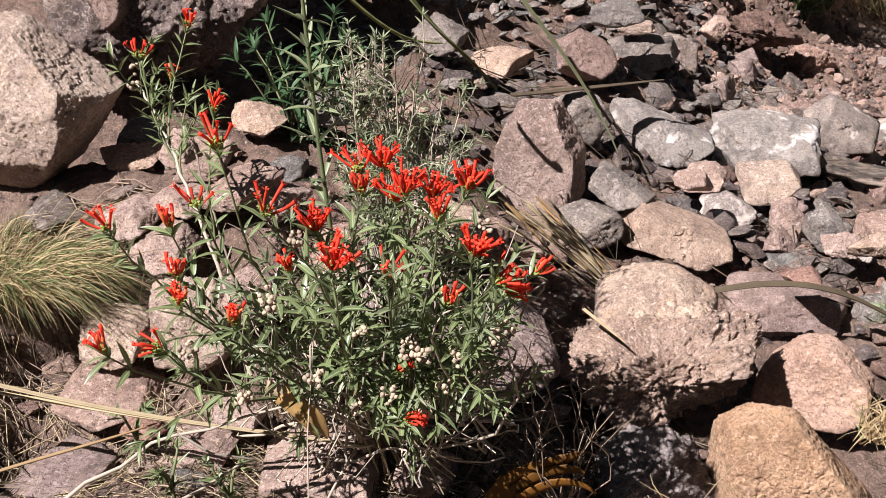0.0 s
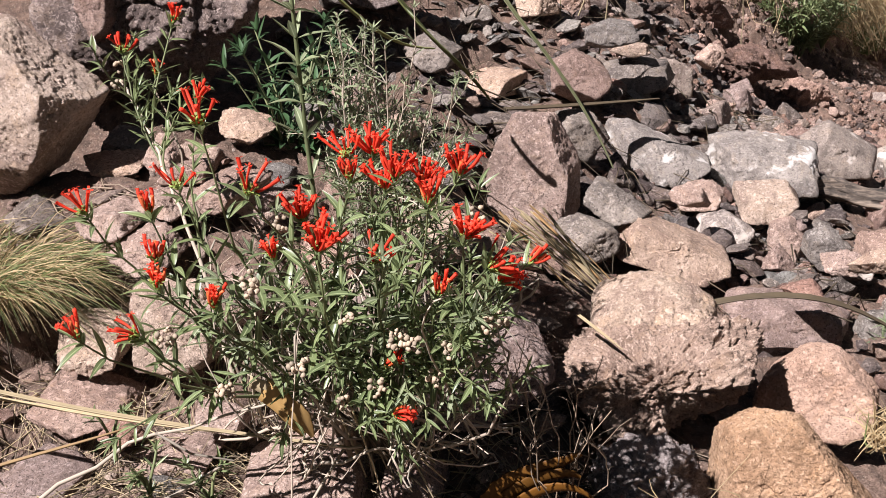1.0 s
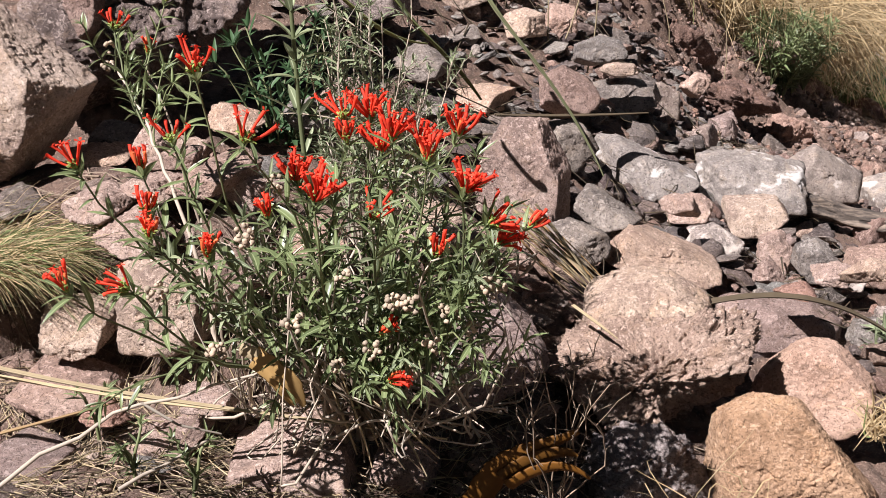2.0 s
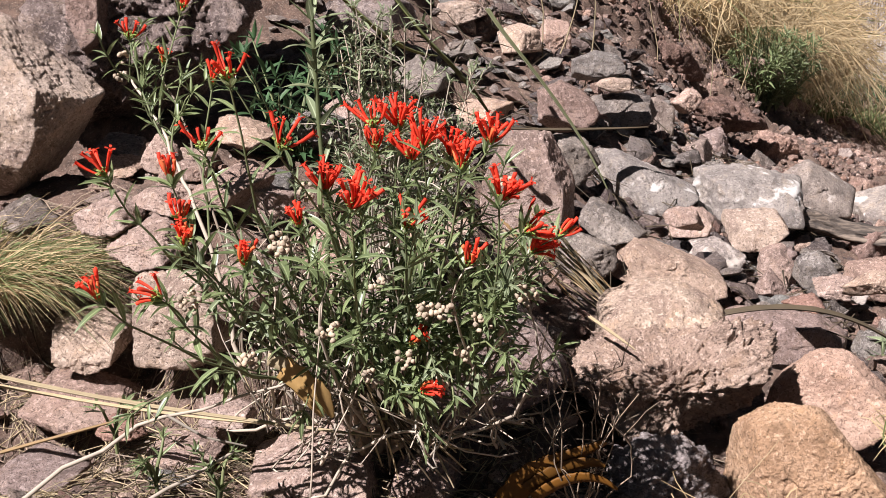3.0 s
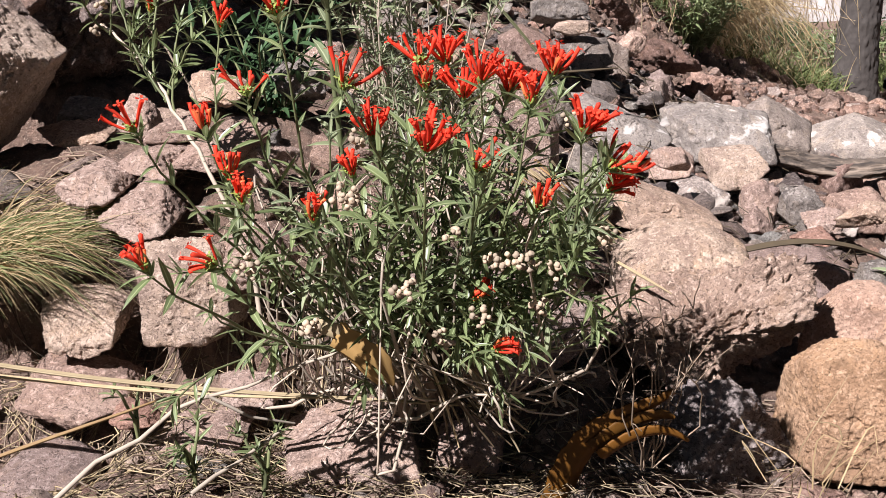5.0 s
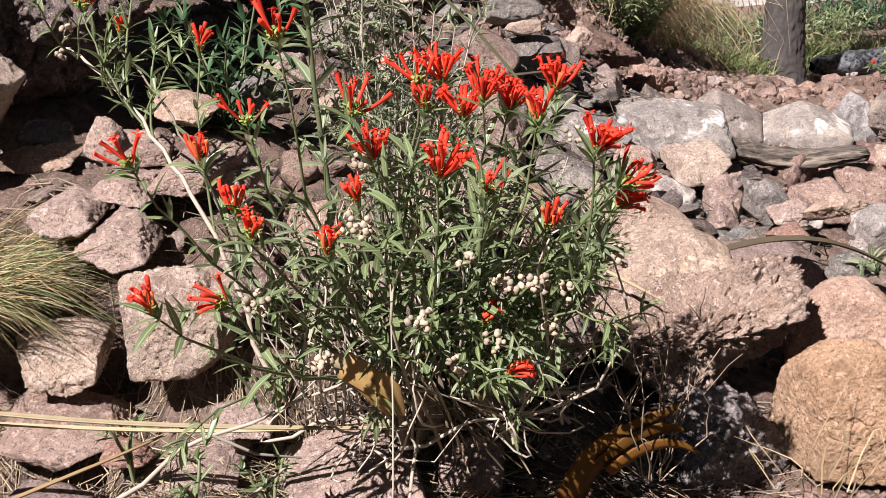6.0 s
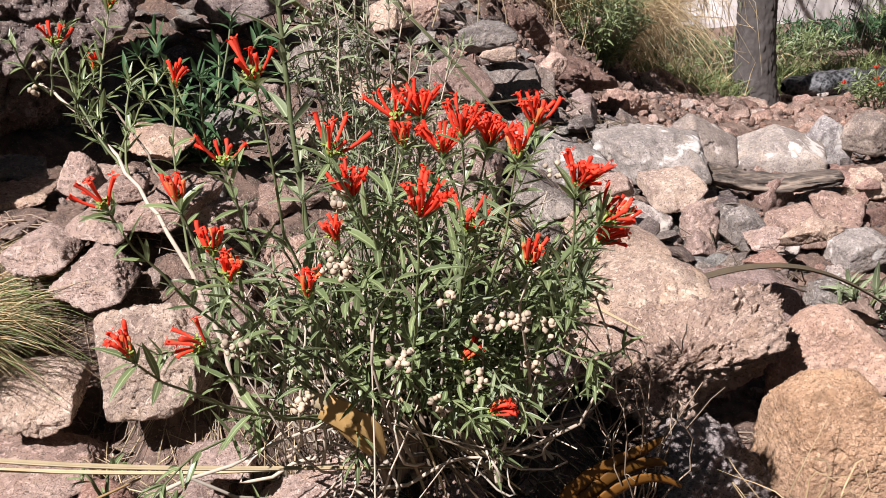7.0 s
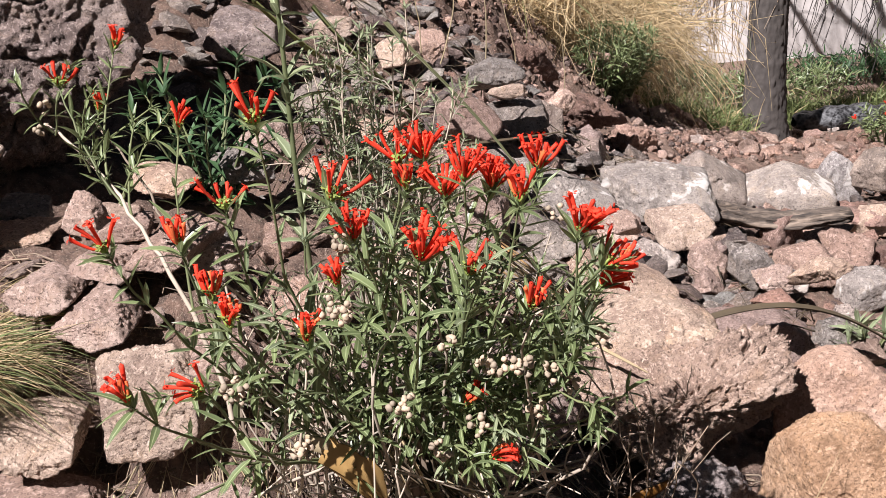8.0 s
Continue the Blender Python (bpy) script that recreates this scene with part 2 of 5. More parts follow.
def rock_verts(size, seed, detail, p=90, cuts=(), chips=9, rough=0.035, layers=0.0, tilt=0, turn=None, lift=0.0, under=0.0, front=0.82, hollow=0.0, crack=1.0):
    """A broken stone: a ball cut by planes, given as (angle, distance, lean to the front) round its upright outline, or at random; then chipped, cracked and pitted."""
    rng = np.random.default_rng(seed)
    d, faces = ball(detail)
    if not cuts:
        n = int(rng.integers(5, 8))
        cuts = [(360 * k / n + rng.uniform(-22, 22), rng.uniform(0.72, 1.0), rng.uniform(-15, 38)) for k in range(n)]
    nrm, off = [], []
    for angle, dist, *lean in cuts:
        w, q = radians(angle), radians(lean[0] if lean else rng.uniform(-6, 16))
        nrm.append((math.cos(w) * math.cos(q), -math.sin(q), math.sin(w) * math.cos(q)))
        off.append(dist)
    for y, dist in ((-1, front), (1, 0.9)):
        nrm.append((rng.normal(0, 0.16), y, rng.normal(0.12, 0.14)))
        off.append(dist)
    nrm = np.array(nrm)
    nrm /= np.linalg.norm(nrm, axis=1)[:, None]
    off = np.array(off)
    big = 1 / (((np.clip(d @ nrm.T, 0, None) / off) ** p).sum(1) ** (1 / p))
    way = rng.normal(size=(chips, 3))
    way /= np.linalg.norm(way, axis=1)[:, None]
    edge = ((d * big[:, None]) @ way.T).max(0) * rng.uniform(0.93, 1.0, chips)
    chip = 1 / np.maximum((d @ way.T / edge).max(1), 1e-3)
    pts = d * np.minimum(big, chip)[:, None]
    lo, hi = pts.min(0), pts.max(0)
    pts = (2 * pts - lo - hi) / (hi - lo)
    size = np.array(size)
    unit = pts * size
    mean = size.mean()
    coarse = cloud(unit / mean * 1.3 + seed * 3.1, 2, 0.45, seed)
    ridged = np.abs(cloud(unit / mean * 3.0 + seed, 5, 0.6, seed + 9))
    fine = cloud(unit * 190 + seed, 4, 0.8, seed + 5)
    crag = np.abs(cloud(unit * 85 + seed * 2, 4, 0.7, seed + 31))
    level = cloud(unit / mean * 2.1 + seed * 5, 3, 0.5, seed + 3) * 3.5
    part_way = np.clip((level - np.floor(level) - 0.38) / 0.24, 0, 1)
    step = (np.floor(level) + part_way * part_way * (3 - 2 * part_way)) / 3.5
    middle = cloud(unit * 55 + seed * 4, 5, 0.68, seed + 41)
    split = np.exp(-(cloud(unit / mean * (1.5, 1.5, 2.4) + seed * 7, 3, 0.45, seed + 51) / 0.035) ** 2) * np.clip(cloud(unit / mean * 1.1, 2, 0.5, seed + 52) + 0.3, 0, 1)
    wild = max(0.0, rough - 0.03) * 10
    push = coarse * rough * 0.3 * mean + step * rough * 0.55 * mean + (ridged - 0.3) * rough * 0.45 * mean - crack * 0.07 * split * mean
    push += fine * 0.0010 * (1 + wild) + (crag - 0.4) * 0.0008 * (0.3 + wild) + middle * 0.0010 * (0.2 + wild)
    if layers:
        strata = unit @ np.array((-0.35, 0.2, 1.0)) / mean
        worn = np.clip(cloud(unit / mean * 2.2, 3, 0.5, seed + 17) + 0.5, 0, 1)
        push -= layers * mean * worn * np.abs(np.sin(strata * 9 + 2.2 * cloud(unit / mean * 3, 4, 0.6, seed + 14)))
        push -= 0.6 * layers * mean * worn * np.abs(cloud(unit / mean * (4, 4, 11), 4, 0.6, seed + 13))
    out = unit + d * push[:, None]
    out[:, 1] += under * size[1] * np.clip(-out[:, 2] / size[2] + 0.1, -1, 1.2)
    if hollow:
        out[:, 1] += hollow * size[1] * np.clip(-out[:, 2] / size[2] + 0.25, 0, 1.0) ** 0.6 * np.clip(out[:, 0] / size[0] + 0.35, 0, 1)
    if lift:
        out[:, 2] += lift * size[2] * np.clip(out[:, 0] / size[0] + 0.2, 0, 2) ** 1.6
    turn = rng.uniform(-25, 25) if turn is None else turn
    m = np.array(Euler((radians(rng.uniform(-8, 8)), radians(tilt), radians(turn))).to_matrix())
    return out @ m.T, faces


SEATS = []


def rock(name, at, size, seed, tone, label, detail=5, seat=True, **shape):
    verts, faces = rock_verts(size, seed, detail, **shape)
    ob = new(name, array_mesh(name, verts, faces, ROCK[tone]))
    ob.location = at
    if seat:
        SEATS.append((at[0], at[1], at[2] - (0.8 if at[1] < 0.22 and at[0] < 0.3 else 0.9) * size[2] - 0.008, max(size[0], size[1]), at[2] - 0.3 * size[2]))
    return tagged(ob, label, "boulder" if name == "boulder" else "stone")


def strands(name, paths, material, sides=5, parent=None, label=""):
    """Tapered round stems along polylines: (points, first radius, last radius)."""
    verts, faces = [], []
    for pts, r0, r1 in paths:
        pts = np.array(pts, float)
        n, base = len(pts), len(verts)
        way = np.gradient(pts, axis=0)
        way /= np.linalg.norm(way, axis=1)[:, None] + 1e-9
        ref = np.array([0.31, 0.2, 0.93]) if abs(way[0][2]) < 0.9 else np.array([1.0, 0.1, 0])
        a = np.cross(way, ref)
        a /= np.linalg.norm(a, axis=1)[:, None] + 1e-9
        b = np.cross(way, a)
        rad = np.linspace(r0, r1, n)
        for i in range(n):
            for s in range(sides):
                w = 2 * math.pi * s / sides
                verts.append(pts[i] + rad[i] * (math.cos(w) * a[i] + math.sin(w) * b[i]))
        for i in range(n - 1):
            for s in range(sides):
                q = base + i * sides
                faces.append((q + s, q + (s + 1) % sides, q + sides + (s + 1) % sides, q + sides + s))
    ob = new(name, array_mesh(name, np.array(verts), np.array(faces), material))
    ob.parent = parent
    return tagged(ob, label)


def strands_each(name, paths, material, sides=5, parent=None, label=""):
    """One stem object for each path."""
    for path in paths:
        strands(name, [path], material, sides, parent, label)


def bend(a, b, sag=0.0, n=8, wob=0.0, rng=None, side=(0, 0, 1)):
    """A curved line from a to b, pushed by sag along side, with a little wobble."""
    a, b, side = np.array(a, float), np.array(b, float), np.array(side, float)
    u = np.linspace(0, 1, n)[:, None]
    pts = a + (b - a) * u + side * sag * 4 * u * (1 - u)
    if wob:
        j = rng.normal(size=(n, 3)) * wob
        j[0] = j[-1] = 0
        pts = pts + j
    return pts


def empty(name, at=(0, 0, 0)):
    ob = new(name)
    ob.location, ob.empty_display_size = at, 0.05
    return ob


# ---- stones ----
rock("boulder", (-0.402, 0.372, 0.203), (0.112, 0.075, 0.094), 1, "tan", "large pale tan boulder with a rough pitted lit face", 7, cuts=((90, .95), (128, .95), (48, .80), (8, .97), (-36, .80), (-90, 1), (180, 1), (225, .95), (88, .72, 50), (270, .97, 48)), turn=-10, rough=.045)
rock("boulder", (-0.295, 0.749, 0.288), (0.156, 0.117, 0.203), 2, "dark", "dark brown grey boulder in shade behind the shrub", 7, p=30, cuts=((90, .95), (45, .92), (4, .97), (-42, .84), (-62, .88), (-92, 1), (180, 1), (135, .9), (90, .62, 42), (-75, .95, 40)), rough=.17, turn=0, crack=2)
rock("ledge_stone", (-0.281, 0.387, 0.133), (0.044, 0.039, 0.009), 3, "tan", "flat tan ledge stone under the big boulder", 5)
rock("stone", (-0.282, 0.442, 0.140), (0.031, 0.028, 0.013), 4, "grey", "dark grey stone in the gap under the boulder", 4)
rock("stone", (-0.211, 0.340, 0.161), (0.023, 0.023, 0.022), 5, "pink", "angular pinkish grey stone beside the ledge stone", 5)
rock("stone", (-0.166, 0.268, 0.161), (0.026, 0.025, 0.016), 6, "pink", "angular pink stone behind the shrub", 5)
rock("stone", (-0.232, 0.211, 0.131), (0.037, 0.037, 0.020), 7, "pink", "flat pinkish stone behind the dry grass tuft", 5)
rock("stone", (-0.178, 0.234, 0.144), (0.034, 0.033, 0.014), 8, "pink", "pale pink stone behind the flowering shrub", 5)
rock("stone", (-0.120, 0.241, 0.154), (0.039, 0.039, 0.018), 9, "pink", "broad pink stone behind the flowering shrub", 5)
rock("stone", (-0.134, 0.431, 0.165), (0.032, 0.032, 0.017), 10, "tan", "tan stone at the foot of the dark boulder", 5)
rock("stone", (-0.060, 0.485, 0.157), (0.040, 0.039, 0.027), 11, "grey", "grey weathered stone behind the tall green stem", 5)
rock("stone", (-0.185, 0.172, 0.120), (0.032, 0.032, 0.019), 12, "pink", "pink stone behind the grass tuft and the shrub", 5)
rock("stone", (-0.242, 0.149, 0.029), (0.042, 0.038, 0.020), 13, "tan", "angular triangular pinkish tan stone on the soil", 6, cuts=((100, .62), (60, .9), (0, .95), (-58, .72), (-118, .62), (180, 1), (135, .78), (92, .6, 55)), turn=0)
rock("stone", (-0.138, 0.109, 0.064), (0.049, 0.039, 0.050), 14, "tan", "blocky pinkish tan stone behind the shrub stems", 6, cuts=((92, .85), (45, .95), (0, .95), (-50, 1), (-92, .95), (180, .95), (130, 1.16), (95, .82, 50)), turn=-6)
rock("flat_stone", (-0.250, 0.112, -0.021), (0.063, 0.067, 0.020), 15, "pink", "flat pinkish slab half sunk in the soil", 5)
rock("flat_stone", (-0.266, 0.014, -0.055), (0.047, 0.046, 0.022), 16, "mauve", "mauve grey flat slab at the soil's edge", 5)
rock("flat_stone", (-0.137, 0.032, -0.028), (0.045, 0.044, 0.010), 17, "pink", "low pale pink stone in the soil", 5)
rock("stone", (-0.095, 0.050, 0.006), (0.030, 0.024, 0.011), 18, "pink", "small whitish pink stone under the shrub", 5, cuts=((100, .8), (50, .85), (0, .95), (-80, 1), (180, .95), (140, .85), (92, .7, 50)))
rock("stone", (-0.184, 0.036, -0.010), (0.022, 0.022, 0.009), 19, "red", "small reddish stone beside the flat slab", 4)
rock("stone", (-0.010, 0.014, -0.039), (0.060, 0.054, 0.028), 20, "pink", "rounded pink stone in front of the shrub", 6, cuts=((118, .62), (55, .78), (75, .8, 40), (10, .95), (-90, 1), (175, 1)), turn=0)
rock("stone", (0.089, 0.029, -0.049), (0.029, 0.026, 0.019), 21, "pink", "pink stone dappled by the shrub's shadow", 5, cuts=((112, .72), (50, .8), (0, 1), (180, .9), (-90, 1)))
rock("stone", (0.137, 0.149, 0.007), (0.078, 0.063, 0.045), 22, "mauve", "dark stone in the shade under the shrub", 6, cuts=((90, .8), (40, .9), (-5, .95), (-55, .85), (-90, 1), (180, 1)))
rock("stone", (0.322, 0.164, -0.021), (0.104, 0.065, 0.059), 23, "craggy", "craggy overhanging brown rock with a pitted face", 7, cuts=((104, .62, 10), (62, .92), (2, .96), (-28, .86), (-60, .66), (-98, .96), (214, .80), (165, .95)), rough=.16, turn=-8, layers=.11, crack=2.2, hollow=0.75, lift=.38)
rock("stone", (0.324, 0.254, 0.011), (0.068, 0.054, 0.042), 24, "tan", "pale tan rough rock behind the craggy one", 6, p=12, cuts=((90, .9), (50, .88), (130, .82), (0, .98), (180, 1), (-90, 1), (85, .8, 45)), rough=.05)
rock("boulder", (0.490, 0.199, -0.050), (0.061, 0.042, 0.057), 25, "peach", "smooth peach coloured boulder beside the craggy rock", 6, p=16, cuts=((95, .92), (140, .86), (45, .82), (0, .97), (180, 1), (-45, .86), (-90, 1)), rough=.02, crack=.3)
rock("boulder", (0.434, 0.027, -0.034), (0.080, 0.044, 0.062), 26, "yellow", "smooth yellowish tan boulder with a flat face", 7, p=18, cuts=((93, .93), (137, 1.22), (38, .56), (5, .95), (180, .97), (-90, 1), (92, .72, 55)), rough=.03, turn=-10, crack=.6)
rock("stone", (0.309, 0.060, -0.069), (0.058, 0.032, 0.041), 28, "greywood", "grey fibrous weathered stone in the shade", 6, p=24, cuts=((92, .85), (140, .9), (40, .88), (0, .95), (180, .95), (-90, 1), (90, .75, 45)), layers=.12, rough=.09)
rock("slab", (0.202, 0.626, 0.033), (0.059, 0.029, 0.099), 29, "pink", "leaning pinkish grey slab behind the shrub", 6, cuts=((92, .92), (38, .84), (0, .95), (-60, 1), (180, .95), (146, .86), (-110, 1), (90, .82, 40)), turn=-12)
rock("stone", (0.131, 1.006, 0.057), (0.056, 0.050, 0.026), 30, "tan", "tan block above the leaning slab", 5)
rock("stone", (0.273, 0.526, -0.007), (0.040, 0.032, 0.026), 31, "grey", "grey angular block beside the straw bundle", 5, cuts=((120, .72), (55, .82), (0, .9), (-60, .9), (-110, .95), (190, .92)))
rock("slab", (0.380, 0.582, -0.043), (0.082, 0.061, 0.045), 32, "tan", "long tan slab lying on the slope", 6, cuts=((56, .30), (98, .98), (150, .98), (-8, .98), (-72, .80), (-118, .55), (62, .32, 48)), turn=0)
rock("slab", (0.401, 0.900, -0.014), (0.081, 0.061, 0.042), 33, "greytan", "long grey tan slab on the slope", 6, cuts=((56, .36), (95, .95), (180, .97), (-62, .82), (-100, .80), (225, .9), (66, .38, 46)), turn=4)
rock("slab", (0.315, 0.606, 0.011), (0.040, 0.032, 0.026), 34, "grey", "dark bluish grey slab in the rubble", 5, cuts=((52, .40), (100, .95), (180, .95), (-70, .75), (-128, .52), (60, .42, 40)))
rock("stone", (0.480, 0.723, -0.074), (0.044, 0.036, 0.028), 35, "white", "white crusted grey stone in the rubble", 5, cuts=((100, .82), (50, .72), (5, .95), (-55, .72), (-110, .85), (170, .98), (125, .9), (80, .7, 45)))
rock("stone", (0.571, 0.737, -0.095), (0.030, 0.027, 0.038), 36, "pink", "rounded pink brown stone in the rubble", 5, p=16, cuts=((105, .9), (50, .78), (-8, .9), (-70, .95), (180, .88), (-130, .85)))
rock("stone", (0.608, 0.684, -0.081), (0.026, 0.024, 0.032), 37, "grey", "upright grey stone in the rubble", 5, cuts=((110, .85), (62, .88), (0, .85), (180, .9), (-75, .95), (-130, .9)))
rock("stone", (0.547, 0.791, -0.056), (0.049, 0.044, 0.030), 38, "tan", "block with a pale flat top in the rubble", 5, cuts=((93, .72), (25, .95), (-35, .82), (180, .92), (-90, .95), (215, .85), (90, .72, 28)), turn=-4)
rock("stone", (0.449, 0.770, -0.039), (0.030, 0.027, 0.024), 39, "pink", "rounded brown pink stone in the rubble", 5, p=20, cuts=((100, .85), (45, .82), (-10, .9), (180, .92), (-80, .95), (140, .88)))
rock("slab", (0.573, 0.957, -0.053), (0.090, 0.063, 0.045), 40, "greytan", "grey layered slab in the rubble", 5, cuts=((76, .66), (108, .8), (20, .88), (-15, .9), (-85, .95), (180, .98), (82, .62, 48)), layers=.05, turn=0, tilt=6, rough=.05)
rock("slab", (0.756, 1.193, -0.110), (0.075, 0.045, 0.052), 41, "greytan", "leaning smooth grey tan slab", 5, cuts=((50, .36), (128, .72), (180, .95), (-90, .9), (0, .98), (60, .42, 40)), turn=0)
rock("boulder", (0.998, 1.425, -0.214), (0.110, 0.077, 0.058), 42, "greytan", "pale grey tan boulder with a white crusted edge", 5, cuts=((122, .60), (48, .66), (100, .85), (5, .95), (-62, .86), (-100, .95), (185, .98), (95, .7, 45)))
rock("boulder", (1.181, 1.577, -0.238), (0.062, 0.043, 0.061), 43, "white", "whitish rough upright rock beyond the rubble", 5, cuts=((105, .95), (150, .75), (38, .66), (-8, .9), (-75, .95), (-135, .85)))
rock("boulder", (1.259, 1.528, -0.206), (0.063, 0.044, 0.041), 44, "grey", "dark grey rounded rock beyond the rubble", 5, p=20, cuts=((100, .9), (140, .8), (50, .9), (0, .95), (-90, .95), (190, .9)))
rock("slab", (0.388, 1.139, 0.042), (0.066, 0.053, 0.028), 45, "grey", "grey slab with a white crusted top on the slope", 5, cuts=((78, .60), (112, .70), (15, .95), (-68, .74), (-100, .82), (180, .97), (84, .5, 55)), turn=0)
rock("slab", (0.327, 1.022, 0.141), (0.043, 0.035, 0.025), 46, "grey", "grey slab on the upper slope", 5, cuts=((70, .64), (120, .76), (10, .95), (-70, .8), (-110, .85), (180, .95)))
rock("stone", (0.372, 1.141, 0.087), (0.034, 0.027, 0.014), 47, "tan", "small tan stone on the upper slope", 4, p=20)
rock("stone", (0.211, 1.275, 0.140), (0.039, 0.032, 0.029), 48, "tan", "tan stone on the upper slope", 5, p=20)
rock("stone", (0.284, 1.372, 0.127), (0.041, 0.033, 0.035), 49, "pink", "pinkish brown stone on the upper slope", 5, p=20)
rock("stone", (0.111, 1.291, 0.186), (0.050, 0.045, 0.020), 50, "tan", "tan stone high on the slope", 5)
rock("stone", (0.281, 0.990, 0.080), (0.045, 0.027, 0.042), 51, "mauve", "dappled mauve stone on the slope", 5, cuts=((62, .55), (110, .85), (-5, .92), (-60, .85), (-120, .72), (180, .9)))
rock("stone", (0.266, 0.770, 0.056), (0.051, 0.031, 0.034), 52, "grey", "dark stone in the rubble of the slope", 5, cuts=((80, .75), (30, .9), (-45, .9), (-100, .85), (180, .95), (130, .85)))
rock("stone", (0.520, 0.466, -0.093), (0.085, 0.059, 0.034), 53, "mauve", "broad mauve brown stone behind the peach boulder", 5, cuts=((85, .8), (130, .85), (35, .85), (0, .95), (180, .95), (-90, 1)))
rock("stone", (0.680, 0.613, -0.168), (0.037, 0.033, 0.022), 54, "dark", "dark brown stone at the edge of the rubble", 5)
rock("stone", (0.514, 0.398, -0.016), (0.024, 0.021, 0.009), 55, "red", "small reddish orange stone in the rubble", 4)
rock("stone", (0.643, 0.637, -0.090), (0.028, 0.025, 0.014), 56, "white", "small pale stone in the rubble", 4)
rock("stone", (0.651, 0.566, -0.054), (0.034, 0.030, 0.021), 57, "tan", "broad tan stone in the rubble", 5)
rock("stone", (0.718, 0.737, -0.110), (0.045, 0.036, 0.028), 58, "pink", "flat pink stone of the rubble bed", 5, cuts=((95, .8), (40, .8), (-5, .95), (-60, .85), (-110, .85), (180, .95)))
rock("stone", (0.793, 0.700, -0.134), (0.044, 0.035, 0.028), 59, "greytan", "grey tan stone of the rubble bed", 5, cuts=((100, .82), (45, .82), (0, .95), (-60, .85), (180, .95), (140, .9)))
rock("stone", (0.570, 0.738, -0.085), (0.025, 0.023, 0.024), 60, "mauve", "mauve stone of the rubble bed", 4)
rock("stone", (0.973, 1.052, -0.149), (0.038, 0.034, 0.015), 61, "red", "reddish tan stone of the rubble bed", 4)
rock("stone", (0.415, 0.651, 0.004), (0.026, 0.023, 0.021), 62, "pink", "brown pink stone among the slabs", 4)
rock("stone", (0.792, 1.922, -0.273), (0.040, 0.036, 0.024), 63, "dark", "dark clod of stone in the bank's hollow", 4)
rock("stone", (0.663, 1.750, -0.145), (0.030, 0.027, 0.021), 64, "mauve", "brown stone at the foot of the bank", 5)
rock("boulder", (-0.548, 1.082, 0.300), (0.108, 0.074, 0.089), 65, "dark", "dark boulder high behind the pale one", 5, p=14)
rock("stone", (-0.033, 1.045, 0.215), (0.076, 0.060, 0.044), 66, "dark", "dark stone behind the tall herb", 5)
rock("stone", (0.045, 0.854, 0.154), (0.049, 0.039, 0.026), 67, "grey", "grey stone behind the twiggy herb", 5)
rock("stone", (-0.028, 0.636, 0.151), (0.037, 0.029, 0.025), 68, "pink", "pink stone behind the twiggy herb", 5)
rock("stone", (0.028, 0.525, 0.134), (0.038, 0.030, 0.020), 69, "tan", "tan stone behind the twiggy herb", 5)
rock("stone", (-0.079, 0.260, 0.134), (0.031, 0.028, 0.018), 70, "pink", "pink stone behind the shrub stems", 5)
rock("stone", (-0.002, 0.221, 0.100), (0.042, 0.037, 0.025), 71, "pink", "broad pink stone behind the shrub", 5)
rock("stone", (0.093, 0.301, 0.087), (0.042, 0.037, 0.027), 72, "tan", "tan stone behind the shrub", 5)
rock("stone", (-0.085, 0.111, 0.094), (0.036, 0.032, 0.026), 73, "pink", "pink stone among the shrub stems", 5)
rock("stone", (0.058, 0.144, 0.060), (0.043, 0.038, 0.026), 74, "mauve", "mauve stone behind the shrub stems", 5)
rock("stone", (0.374, 1.329, 0.086), (0.036, 0.032, 0.014), 75, "pink", "pink stone on the upper slope", 4)
rock("stone", (0.550, 0.680, -0.101), (0.023, 0.018, 0.024), 76, "mauve", "dark brown stone wedged under the rounded one", 5)
rock("stone", (0.621, 0.640, -0.087), (0.028, 0.022, 0.021), 77, "pink", "small pinkish stone beside the upright grey one", 5)
rock("stone", (0.657, 0.500, -0.093), (0.018, 0.014, 0.020), 78, "white", "small white stone beside the blue green herb", 5)
rock("stone", (0.534, 0.520, -0.092), (0.031, 0.025, 0.008), 79, "red", "low reddish stone beside the strap leaf", 5, p=20)
rock("stone", (0.988, 1.050, -0.158), (0.039, 0.031, 0.027), 80, "tan", "flat tan stone beyond the weathered log", 5, cuts=((95, .7), (160, .8), (20, .95), (-90, .9), (200, .95)))
rock("stone", (0.567, 1.550, -0.027), (0.034, 0.028, 0.030), 81, "pink", "rounded brown stone at the foot of the bank", 5, p=14)
rock("stone", (0.637, 1.550, -0.115), (0.035, 0.028, 0.032), 82, "mauve", "brown block in the crumbling bank", 5, p=24)
rock("stone", (0.553, 1.450, -0.114), (0.033, 0.027, 0.030), 83, "pink", "brown stone below the bank", 5, p=20)
rock("stone", (-0.361, 0.620, 0.259), (0.025, 0.020, 0.050), 84, "mauve", "grey block wedged between two boulders", 5, seat=False, cuts=((90, 1), (0, .8), (-40, .8), (-70, .9), (180, .95), (215, .85)))

# ---- ground ----
SEATS.append((-0.10, 0.66, 0.0, 0.06, 0.05))
SEAT = np.array(SEATS)


def bank_rise(x, y):
    """Distance behind the foot of the soil bank, which runs off towards the tree."""
    foot = np.interp(y, (1.0, 1.35, 1.85, 2.62, 3.9, 4.6, 6.0), (0.34, 0.62, 0.76, 1.14, 1.62, 1.62, 1.0))
    return 0.86 * (foot - x)


